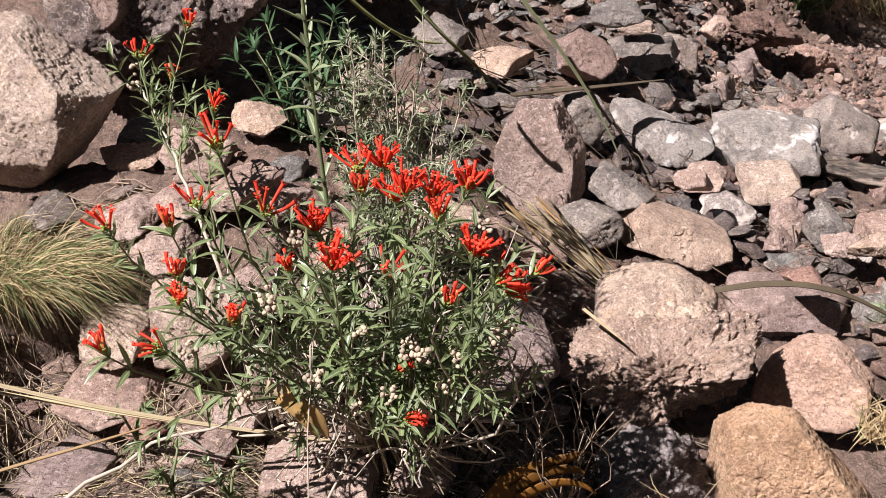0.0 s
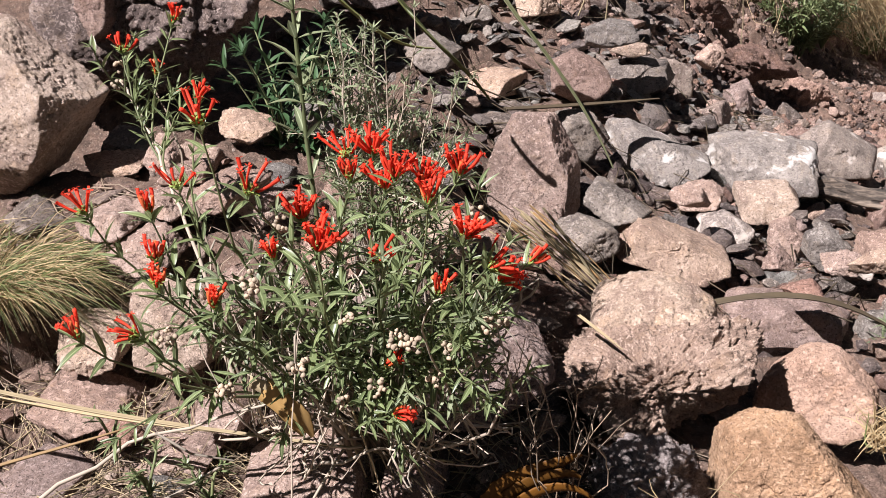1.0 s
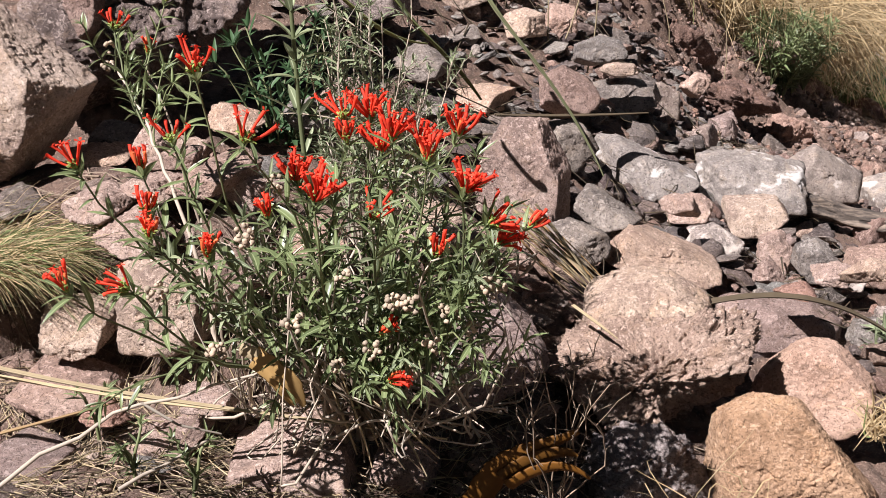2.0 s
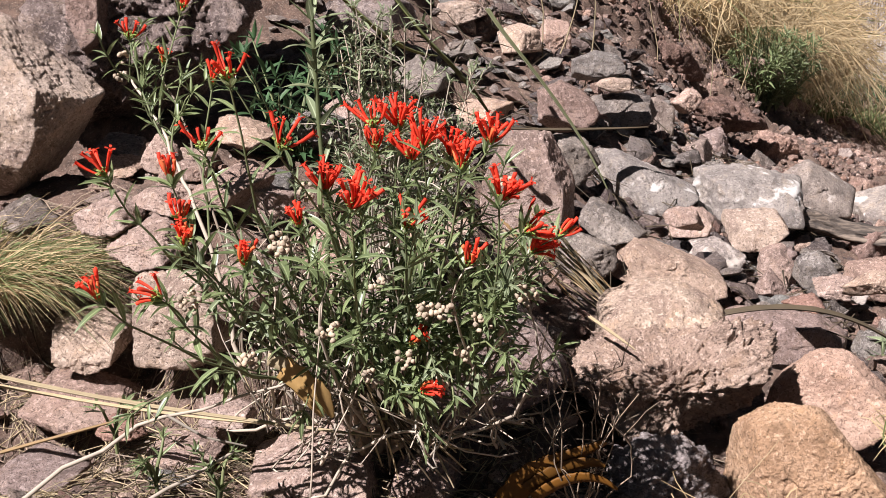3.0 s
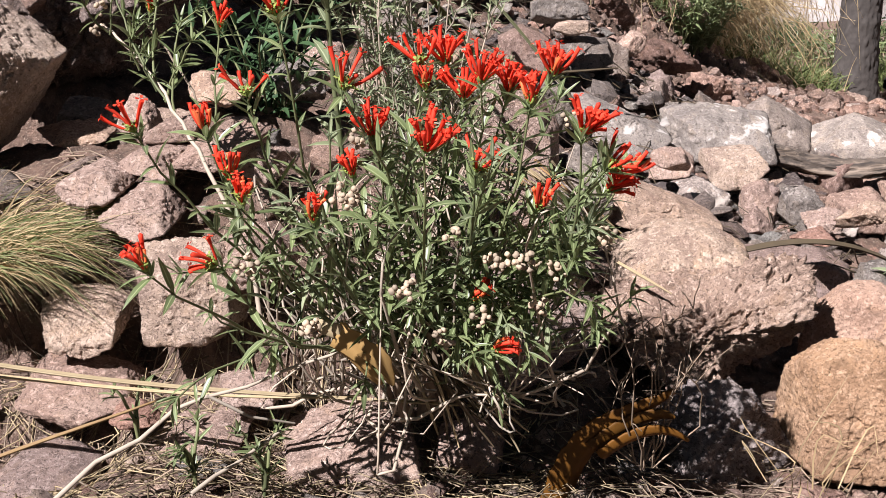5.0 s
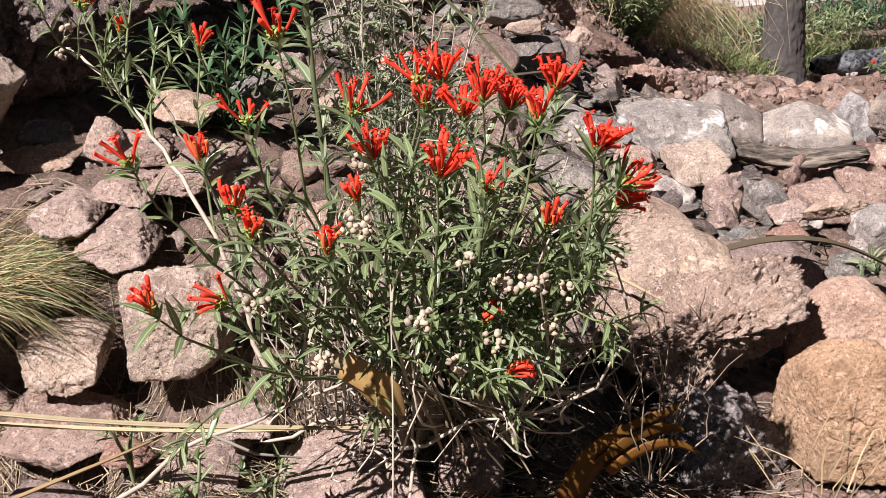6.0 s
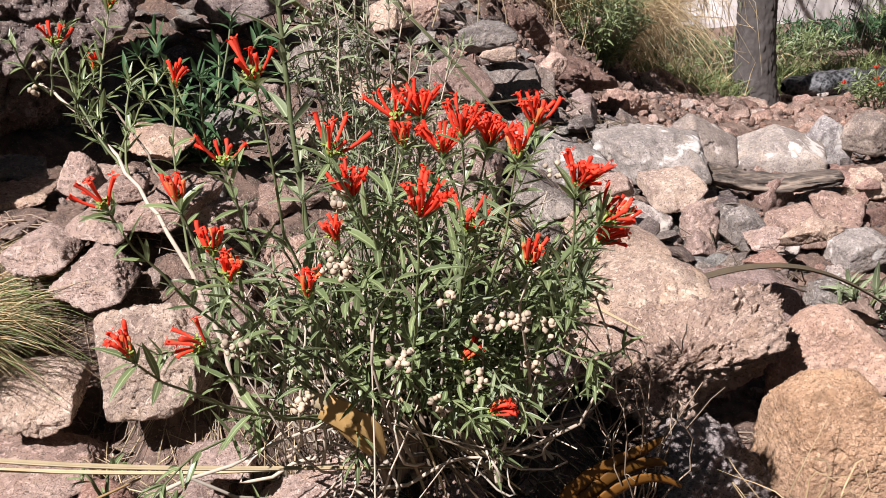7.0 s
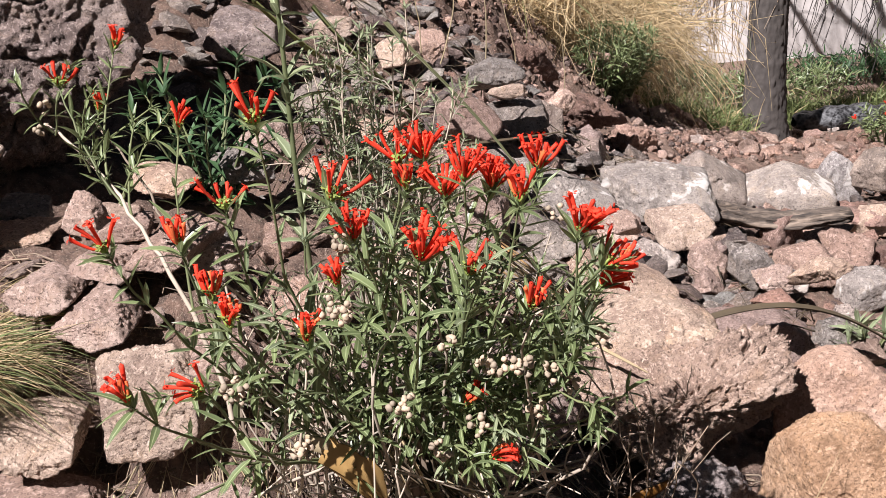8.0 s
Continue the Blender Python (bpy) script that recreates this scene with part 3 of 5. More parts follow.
def slope(x, y):
    """The hillside: falls to the wash on one side, a soil bank behind."""
    base = -0.02 - 0.16 * np.clip(x, -0.3, 2.5) + 0.10 * np.clip(0.3 - x, 0, 1.2) * np.clip(y, 0, 2) - 0.03 * np.clip(y, 0, 2) * np.clip(x, 0, 1.5)
    base = base - 0.155 * np.clip(y - 1.7, 0, 3.6)
    behind = bank_rise(x, y)
    s = np.clip(behind / np.interp(y, (1.2, 1.9, 2.7), (0.8, 0.6, 0.66)), 0, 1)
    toe = np.clip((behind + 0.38) / 0.45, 0, 1)
    bank = 0.40 * s * s * (3 - 2 * s) + 0.32 * np.clip(behind - 0.2, 0, 3) + 0.08 * toe * toe * (3 - 2 * toe)
    near = np.interp(y, (1.6, 2.3), (1.0, 0.0))
    bank = bank * (1 - near) + near * (0.66 * np.clip(behind, 0, 0.5) + 0.3 * np.clip(behind - 0.5, 0, 2) + 0.06 * toe * toe * (3 - 2 * toe))
    return base + bank * np.interp(y, (0.95, 1.3, 1.9, 2.5), (0.0, 0.6, 0.9, 1.0)) * np.clip((5.2 - y) / 0.9, 0, 1)


def gully(x, y):
    """The hollow that runs down the bank, and the pits between the boulders."""
    out = np.zeros(x.shape)
    for cx, cy, r, d in ((0.75, 1.98, 0.07, 0.22), (0.68, 1.90, 0.05, 0.10), (0.90, 2.25, 0.06, 0.12), (1.02, 2.45, 0.06, 0.12),
                        (-0.36, 0.55, 0.11, 0.20), (-0.22, 0.60, 0.10, 0.16), (-0.47, 0.62, 0.12, 0.22), (-0.10, 0.64, 0.08, 0.12)):
        out += d * np.exp(-(((x - cx) / r) ** 2 + ((y - cy) / r) ** 2) ** 2)
    return out


def bank_lumps(x, y):
    """Crumbled relief of the bank's face."""
    p = np.stack([x, y, np.zeros(x.shape)], 1)
    face = np.clip(bank_rise(x, y) * 6 + 0.3, 0, 1) * np.clip((y - 1.2) * 2, 0, 1) * np.exp(-np.hypot(x - 0.7, y - 2.2) / 2)
    return face * (0.04 * cloud(p * 5, 3, 0.5, 21) + 0.03 * np.abs(cloud(p * 12, 4, 0.6, 22)) + 0.018 * cloud(p * 34, 4, 0.6, 25))


REST = SEAT[:, 2] - slope(SEAT[:, 0], SEAT[:, 1])


def ground_height(x, y):
    num, den = np.zeros(x.shape), np.full(x.shape, 1 / 0.26**4)
    for (sx, sy, sz, r, _), rest in zip(SEAT, REST):
        w = 1 / ((x - sx) ** 2 + (y - sy) ** 2 + (0.8 * r if sy < 0.95 else max(0.8 * r, 0.10)) ** 2) ** 1.5 / 0.3
        num += w * rest
        den += w
    z = slope(x, y) + num / den - gully(x, y) + bank_lumps(x, y)
    for sx, sy, _, r, mid in SEAT:
        near = np.clip((1.9 * r - np.hypot(x - sx, y - sy)) / (0.7 * r), 0, 1)
        z = z - near * near * (3 - 2 * near) * np.clip(z - mid, 0, None)
    return z


def spot_height(x, y):
    return float(ground_height(np.array([float(x)]), np.array([float(y)]))[0])


def build_ground():
    def spread(lo, hi, step, far, count):
        out = np.geomspace(step, far, count)
        return np.concatenate([lo - np.cumsum(out)[::-1], np.arange(lo, hi, step), hi + np.cumsum(out)])

    gx, gy = spread(-0.55, 1.7, 0.0078, 7.0, 65), spread(-0.3, 2.9, 0.0088, 7.0, 65)
    xx, yy = np.meshgrid(gx, gy)
    x, y = xx.ravel(), yy.ravel()
    z = ground_height(x, y)
    p = np.stack([x, y, z], 1)
    fade = np.exp(-np.hypot(x - 0.3, y - 1.0) / 4.0)
    z = z + fade * (0.008 * cloud(p * 14, 3, 0.5, 3) + 0.007 * cloud(p * 48, 4, 0.6, 8) - 0.006 * np.abs(cloud(p * 30, 3, 0.5, 12)))
    idx = np.arange(len(x)).reshape(xx.shape)
    f = np.stack([idx[:-1, :-1], idx[:-1, 1:], idx[1:, 1:], idx[1:, :-1]], -1).reshape(-1, 4)
    ob = new("ground", array_mesh("ground", np.stack([x, y, z], 1), f, SOIL))
    return tagged(ob, "reddish brown stony soil slope with loose clods", "ground", kind="structure")


build_ground()


# ---- loose stones ----
LOOSE = {}


def loose_mesh(tone, shape, detail=4):
    key = (tone, shape)
    if key not in LOOSE:
        flat = (0.55, 0.75, 0.42, 0.85, 0.6, 0.35)[shape]
        v, f = rock_verts((0.03, 0.024, 0.03 * flat), 200 + shape * 7, detail, rough=0.06, turn=0)
        LOOSE[key] = array_mesh("stone", v / 0.03, f, SMALL[tone])
    return LOOSE[key]


SMALL, GRIT = {}, {}
for tone_name, (a_, b_, c_, pit_) in {
    "tan": ((0.392, 0.295, 0.235), (0.325, 0.235, 0.187), (0.222, 0.154, 0.124), 0.6), "pink": ((0.376, 0.273, 0.222), (0.307, 0.213, 0.171), (0.205, 0.141, 0.115), 0.6),
    "red": ((0.307, 0.201, 0.162), (0.247, 0.154, 0.124), (0.171, 0.106, 0.0854), 0.6), "grey": ((0.282, 0.243, 0.213), (0.205, 0.171, 0.15), (0.111, 0.0924, 0.081), 0.6),
    "pale": ((0.444, 0.384, 0.341), (0.341, 0.282, 0.247), (0.205, 0.162, 0.141), 0.5), "dark": ((0.171, 0.132, 0.115), (0.124, 0.0942, 0.0854), (0.0726, 0.0554, 0.0512), 0.7)}.items():
    SMALL[tone_name] = rock_material("loose_stone_" + tone_name, a_, b_, c_, pit_, 0.0, 0.03, 0.25)
    GRIT[tone_name] = rock_material("gravel_" + tone_name, a_, b_, c_, pit_, 0.0, 1.0, 0.35)

TAKEN = [(s[0], s[1], 0.75 * s[3]) for s in SEATS if s[4] < 5]


def scatter(count, box, sizes, tones, seed, label, group, flat=1.0, keep=0.8, sink=0.25):
    """Loose stones strewn over a stretch of ground, clear of those already laid."""
    rng = np.random.default_rng(seed)
    x0, x1, y0, y1 = box
    placed = tries = 0
    while placed < count and tries < count * 30:
        tries += 1
        x, y = rng.uniform(x0, x1), rng.uniform(y0, y1)
        r = sizes[0] * (sizes[1] / sizes[0]) ** (rng.random() ** 1.6)
        if bank_rise(x, y) > 0.03 and y > 1.3:
            continue
        if any((x - a) ** 2 + (y - b) ** 2 < (keep * (r + q)) ** 2 for a, b, q in TAKEN):
            continue
        TAKEN.append((x, y, 0.8 * r))
        tone, shape = tones[rng.integers(len(tones))], int(rng.integers(6))
        ob = new("stone", loose_mesh(tone, shape))
        fl = flat * (0.42, 0.6, 0.35, 0.7, 0.5, 0.3)[shape]
        ob.matrix_basis = Matrix.LocRotScale(Vector((x, y, spot_height(x, y) + r * fl * (1 - sink) * 0.6)),
                                             Euler((rng.normal(0, 0.28), rng.normal(0.12, 0.28), rng.uniform(0, 6.28))), Vector((r, r * rng.uniform(0.8, 1.15), r * flat * rng.uniform(0.8, 1.2))))
        tagged(ob, label % {"tan": "tan", "pink": "pinkish", "red": "reddish", "grey": "grey", "pale": "pale", "dark": "dark brown"}[tone], "stone", group)
        placed += 1


scatter(100, (0.40, 1.25, 0.40, 1.75), (0.018, 0.055), ("pink", "tan", "grey", "pink", "pale", "red"), 1, "loose %s angular stone in the rubble bed", "stones of the rubble bed")
scatter(60, (0.05, 0.62, 0.60, 1.65), (0.015, 0.048), ("grey", "dark", "pink", "grey", "tan", "dark"), 2, "loose %s flat stone on the rubble slope", "stones of the rubble slope", 0.6)
scatter(42, (-0.34, 0.28, 0.10, 0.60), (0.016, 0.045), ("pink", "tan", "pink", "red", "grey"), 3, "loose %s stone behind the shrub", "stones behind the shrub", 0.8)
scatter(90, (-0.34, 0.42, -0.2, 0.14), (0.006, 0.028), ("pink", "tan", "red", "grey", "red"), 4, "loose %s stone on the soil by the shrub", "stones by the shrub", 0.7)
scatter(20, (0.6, 3.2, 1.5, 5.6), (0.03, 0.12), ("pink", "tan", "red", "pale"), 5, "loose %s stone along the wash", "stones of the wash")


def pebbles(name, count, box, sizes, tones_mat, seed, label, category, flat=1.0, wild=1.0, bank=False):
    """Small stones beyond counting, in one mesh."""
    rng = np.random.default_rng(seed)
    x = rng.uniform(box[0], box[1], count)
    y = rng.uniform(box[2], box[3], count)
    if bank:
        on = (bank_rise(x, y) > -0.22) & (bank_rise(x, y) < 0.6)
        x, y = x[on], y[on]
        count = len(x)
    z = ground_height(x, y)
    shapes = []
    for k in range(6):
        v, f = rock_verts((0.02, 0.016, 0.02 * (0.6, 0.45, 0.7, 0.35, 0.55, 0.8)[k] * flat), 300 + k, 1 if bank else 2, rough=0.12 if bank else 0.05)
        shapes.append((v / 0.02, f))
    vs, fs, n = [], [], 0
    for k in range(count):
        v, f = shapes[k % 6]
        r = sizes[0] * (sizes[1] / sizes[0]) ** (rng.random() ** 2)
        m = np.array(Euler((rng.normal(0, 0.5) * wild, rng.normal(0.1, 0.5) * wild, rng.uniform(0, 6.28))).to_matrix())
        vs.append(v @ m.T * r + (x[k], y[k], z[k] + 0.3 * r))
        fs.append(f + n)
        n += len(v)
    ob = new(name, array_mesh(name, np.vstack(vs), np.vstack(fs), tones_mat, False))
    return tagged(ob, label, category, kind="stuff")


pebbles("gravel", 800, (-0.38, 0.3, -0.22, 0.2), (0.0015, 0.007), GRIT["tan"], 60, "pale grit on the soil by the shrub", "gravel")
# Brown grit of the gaps; its darker tones also imitate shade between the stones.
pebbles("gravel", 1000, (0.25, 1.4, 0.3, 2.0), (0.004, 0.018), GRIT["red"], 61, "mixed pink gravel between the stones", "gravel")
pebbles("gravel", 1400, (0.25, 1.4, 0.3, 1.9), (0.004, 0.018), GRIT["dark"], 66, "mixed grey gravel between the stones", "gravel")
pebbles("slate_chips", 850, (-0.2, 0.7, 0.6, 1.75), (0.008, 0.032), GRIT["grey"], 62, "grey flat chips lying on the slope", "gravel", 0.6, 0.6)
pebbles("slate_chips", 600, (-0.2, 0.7, 0.6, 1.75), (0.008, 0.03), GRIT["dark"], 67, "dark flat chips lying on the slope", "gravel", 0.6, 0.6)
pebbles("gravel", 900, (-0.4, 0.45, -0.22, 0.6), (0.002, 0.011), GRIT["pink"], 63, "reddish grit and chips on the soil", "gravel")
CLOD = [rock_material("soil_clod_" + n_, a_, b_, c_, 0.9, 0.0, 1.0, 0.35) for n_, a_, b_, c_ in (
    ("brown", (0.325, 0.215, 0.169), (0.234, 0.15, 0.117), (0.13, 0.0845, 0.065)), ("dark", (0.169, 0.117, 0.0975), (0.117, 0.078, 0.065), (0.065, 0.0455, 0.039)), ("pale", (0.442, 0.312, 0.254), (0.338, 0.234, 0.189), (0.208, 0.137, 0.111)))]
pebbles("soil_clods", 7000, (0.1, 1.6, 1.25, 3.2), (0.003, 0.011), CLOD[0], 64, "reddish brown crumbling clods on the bank", "soil", 1.4, bank=True)
pebbles("soil_clods", 3500, (0.1, 1.6, 1.25, 3.2), (0.003, 0.012), CLOD[1], 65, "dark brown crumbling clods on the bank", "soil", 1.4, bank=True)
pebbles("soil_clods", 2500, (0.1, 1.8, 1.25, 3.4), (0.003, 0.02), CLOD[2], 68, "paler brown crumbling clods on the bank", "soil", 1.3, bank=True)
pebbles("soil_clods", 900, (1.1, 3.4, 2.4, 5.0), (0.01, 0.05), CLOD[0], 69, "reddish brown clods along the dry wash", "soil", 1.1)


def soil_lumps():
    """Caked masses of soil that stand out of the bank's face, above and beside its hollow."""
    for k, (at, size) in enumerate((((0.746, 2.020, -0.160), (0.091, 0.063, 0.049)),
                                     ((0.650, 1.930, -0.223), (0.041, 0.029, 0.050)),
                                     ((0.901, 2.120, -0.268), (0.056, 0.039, 0.056)),
                                     ((0.614, 2.080, -0.040), (0.086, 0.060, 0.060)),
                                     ((0.546, 1.780, -0.088), (0.070, 0.049, 0.042)),
                                     ((0.901, 2.450, -0.138), (0.085, 0.059, 0.060)))):
        v, f = rock_verts(size, 400 + k, 5, p=14, rough=0.2, layers=0.1, under=0.5, crack=1.5)
        ob = new("soil_lump", array_mesh("soil_lump", v, f, CLOD[2 if k % 3 else 0]))
        ob.location = at
        tagged(ob, "caked lump of reddish brown soil in the bank", "soil", "lumps of the bank")


soil_lumps()

# ---- plants ----
def leaf_arrays(length, width, fold=0.35, droop=0.15, rows=4):
    """A lance-shaped leaf along +y, folded at the midrib and drooping to its tip."""
    v, f = [], []
    for i in range(rows + 1):
        u = i / rows
        w = width * 0.5 * (math.sin(math.pi * min(1, u * 0.97 + 0.03)) ** 0.75) * (1.15 - 0.45 * u)
        z = -droop * length * u * u
        for s in (-1, 0, 1):
            v.append((s * w, u * length, z + abs(s) * fold * w))
    for i in range(rows):
        for s in (0, 1):
            a = i * 3 + s
            f.append((a, a + 1, a + 4, a + 3))
    return np.array(v), np.array(f)


def aim(way, roll=0.0):
    """A turn that lays +y along way."""
    y = Vector(way).normalized()
    up = Vector((0, 0, 1)) if abs(y.z) < 0.95 else Vector((0, 1, 0))
    x = y.cross(up).normalized()
    z = x.cross(y)
    m = Matrix((x, y, z)).transposed()
    return m @ Matrix.Rotation(roll, 3, "Y")


def with_rib(me):
    """Stores how far each leaf vertex lies from the midrib."""
    across = me.attributes.new("across", "FLOAT", "POINT")
    across.data.foreach_set("value", np.tile(np.array((1, 0, 1), np.float32), len(me.vertices) // 3))
    return me


LEAF_SHAPES = [leaf_arrays(1.0, w, f, d) for w, f, d in ((0.19, 0.4, 0.12), (0.215, 0.6, 0.3), (0.16, 0.8, -0.08), (0.20, 0.3, 0.4))]


class LeafBag:
    """Collects leaves: the first few as parts of their own, the rest in one mesh."""

    def __init__(self, parent, material, limit, stem="leaf"):
        self.parent, self.material, self.limit, self.stem = parent, material, limit, stem
        self.verts, self.faces, self.count, self.n = [], [], 0, 0
        self.meshes = []
        for v, f in LEAF_SHAPES:
            self.meshes.append(with_rib(array_mesh(stem, v, f, material)))

    def add(self, at, way, length, roll, kind):
        m = aim(way, roll)
        if self.count < self.limit:
            ob = new(self.stem, self.meshes[kind])
            ob.parent = self.parent
            ob.matrix_basis = Matrix.LocRotScale(Vector(at), m.to_quaternion(), Vector((length,) * 3))
        else:
            v, f = LEAF_SHAPES[kind]
            self.verts.append(v * length @ np.array(m).T + np.array(at))
            self.faces.append(f + self.n)
            self.n += len(v)
        self.count += 1

    def close(self, name="foliage"):
        if self.verts:
            ob = new(name, with_rib(array_mesh(name, np.vstack(self.verts), np.vstack(self.faces), self.material)))
            ob.parent = self.parent
            tagged(ob, kind="stuff")


def tube_mesh(name, length, r0, r1, lobes, material, sides=7):
    """A flower tube along +y, with a flared mouth of pointed lobes."""
    prof = [(0.0, r0 * 0.6), (0.12, r0), (0.35, r0), (0.6, r0 * 1.1), (0.85, r1 * 0.95), (1.0, r1)]
    v, f = [], []
    for u, r in prof:
        for s in range(sides):
            a = 2 * math.pi * s / sides
            v.append((r * math.cos(a) + 0.0016 * math.sin(math.pi * u) - 0.0016 * u, u * length, r * math.sin(a)))
    for i in range(len(prof) - 1):
        for s in range(sides):
            q = i * sides
            f.append((q + s, q + (s + 1) % sides, q + sides + (s + 1) % sides, q + sides + s))
    top = len(v)
    if lobes:
        for k in range(4):
            a = math.pi / 2 * k + 0.3
            for da, rr, dy in ((-0.55, r1 * 0.95, 0), (0.55, r1 * 0.95, 0), (0.25, r1 * 2.5, lobes), (-0.25, r1 * 2.5, lobes)):
                v.append((rr * math.cos(a + da), length + dy, rr * math.sin(a + da)))
            f.append((top + 4 * k, top + 4 * k + 1, top + 4 * k + 2, top + 4 * k + 3))
    else:
        v.append((0, length * 1.06, 0))
        for s in range(0, sides - 1, 2):
            q = (len(prof) - 1) * sides
            f.append((q + s, q + (s + 1) % sides, q + (s + 2) % sides, len(v) - 1))
    return array_mesh(name, np.array(v), np.array(f), material)


BLOSSOM = [tube_mesh("blossom", 0.026, 0.0010, 0.0015, 0.0014, RED), tube_mesh("blossom", 0.0235, 0.0011, 0.0016, 0.0004, RED),
           tube_mesh("blossom", 0.0205, 0.0010, 0.0017, -0.0006, RED), tube_mesh("blossom", 0.018, 0.0011, 0.0018, 0, RED)]
BUD = [tube_mesh("bud", 0.0125, 0.0008, 0.0012, 0, ORANGE), tube_mesh("bud", 0.015, 0.0009, 0.0014, 0.0004, RED), tube_mesh("bud", 0.0175, 0.0009, 0.0014, 0, RED)]
SEPAL = tube_mesh("calyx", 0.006, 0.0008, 0.0011, 0.001, CALYX, 5)


def seed_pod_mesh():
    d, f = ball(2)
    r = 1 - 0.3 * np.exp(-(d[:, 0] / 0.2) ** 2) + 0.1 * cloud(d * 4, 2, 0.5, 4)
    open_top = np.clip(d[:, 1] - 0.75, 0, 1)
    return array_mesh("seed_pod", d * (r - open_top * 1.3)[:, None] * 0.0021, f, POD)


PODS = seed_pod_mesh()


def flower_head(parent, at, lean, kind, rng):
    """A cluster of upright red tubes on a green calyx."""
    hub = empty("flower_cluster", at)
    hub.parent = parent
    lean = np.array(lean, float)
    lean /= np.linalg.norm(lean)
    count, spread = {"full": (17, 0.85), "open": (6, 0.95), "bud": (8, 0.5)}[kind]
    side = np.cross(lean, (0.2, 0.9, 0.3))
    side /= np.linalg.norm(side)
    deep = np.cross(lean, side)
    for k in range(count + 9):
        a = 2.399 * k + rng.uniform(-0.4, 0.4)
        s = spread * math.sqrt((k % count + 0.5) / count) * rng.uniform(0.8, 1.1)
        way = lean + s * (math.cos(a) * side * 1.15 + math.sin(a) * deep)
        if k >= count:
            mesh, size, back = SEPAL, rng.uniform(0.8, 1.3), 0.001
        elif kind == "bud" or (kind == "full" and rng.random() < 0.08):
            mesh, size, back = BUD[rng.integers(3)], rng.uniform(0.85, 1.2), 0.003
        else:
            mesh, size, back = BLOSSOM[rng.integers(4)], rng.uniform(0.7, 1.05), 0.003
        ob = new(mesh.name.split(".")[0], mesh)
        ob.parent = hub
        ob.matrix_basis = Matrix.LocRotScale(Vector(way * back), aim(way, rng.uniform(0, 6)).to_quaternion(), Vector((size,) * 3))
    return tagged(hub, {"full": "full cluster of red tubular flowers", "open": "loose spray of red tubular flowers", "bud": "small cluster of orange red buds"}[kind])


def pod_cluster(parent, at, count, rng, spread=0.0075):
    hub = empty("pod_cluster", at)
    hub.parent = parent
    for k in range(int(count * 1.3)):
        w = rng.normal(size=3)
        w /= np.linalg.norm(w)
        ob = new("seed_pod", PODS)
        ob.parent = hub
        ob.matrix_basis = Matrix.LocRotScale(Vector(w * spread * rng.uniform(0.5, 1.1)), aim(w, rng.uniform(0, 6)).to_quaternion(), Vector((rng.uniform(0.8, 1.25),) * 3))
    return tagged(hub, "cluster of dry cream seed pods")


def leafy(bag, path, rng, first, step, size, per=3, tip=True, clear=-1.0):
    """Whorls of leaves along a stem."""
    path = np.array(path)
    seg = np.r_[0, np.cumsum(np.linalg.norm(np.diff(path, axis=0), axis=1))]
    total, s, turn = seg[-1], seg[-1] * first, rng.uniform(0, 6)
    while s < total:
        at = np.array([np.interp(s, seg, path[:, k]) for k in range(3)])
        ahead = np.array([np.interp(min(total, s + 0.01), seg, path[:, k]) for k in range(3)]) - np.array([np.interp(max(0, s - 0.01), seg, path[:, k]) for k in range(3)])
        ahead /= np.linalg.norm(ahead) + 1e-9
        a = np.cross(ahead, (0.3, 0.8, 0.2))
        a /= np.linalg.norm(a)
        b = np.cross(ahead, a)
        grow = 0.65 + 0.5 * math.sin(math.pi * (0.15 + 0.8 * (s / total)))
        turn += 0.9
        low = at[2] < clear or (at[2] < clear + 0.05 and rng.random() < 0.45)
        for k in range(0 if low else per):
            w = turn + 2 * math.pi * k / per + rng.uniform(-0.35, 0.35)
            way = ahead * rng.uniform(0.45, 1.2) + math.cos(w) * a + math.sin(w) * b
            leaf = size * grow * rng.uniform(0.65, 1.2), rng.uniform(-0.5, 0.5), int(rng.integers(4))
            if int(w * 50) % 9 > 1:
                bag.add(at, way, *leaf)
        s += step * rng.uniform(0.7, 1.3)
    if tip:
        for k in range(6):
            w = 1.05 * k + turn
            way = ahead * rng.uniform(0.7, 1.6) + math.cos(w) * a + math.sin(w) * b
            bag.add(path[-1] - ahead * rng.uniform(0.0, 0.006), way, size * rng.uniform(0.45, 0.95), rng.uniform(-0.5, 0.5), int(rng.integers(4)))


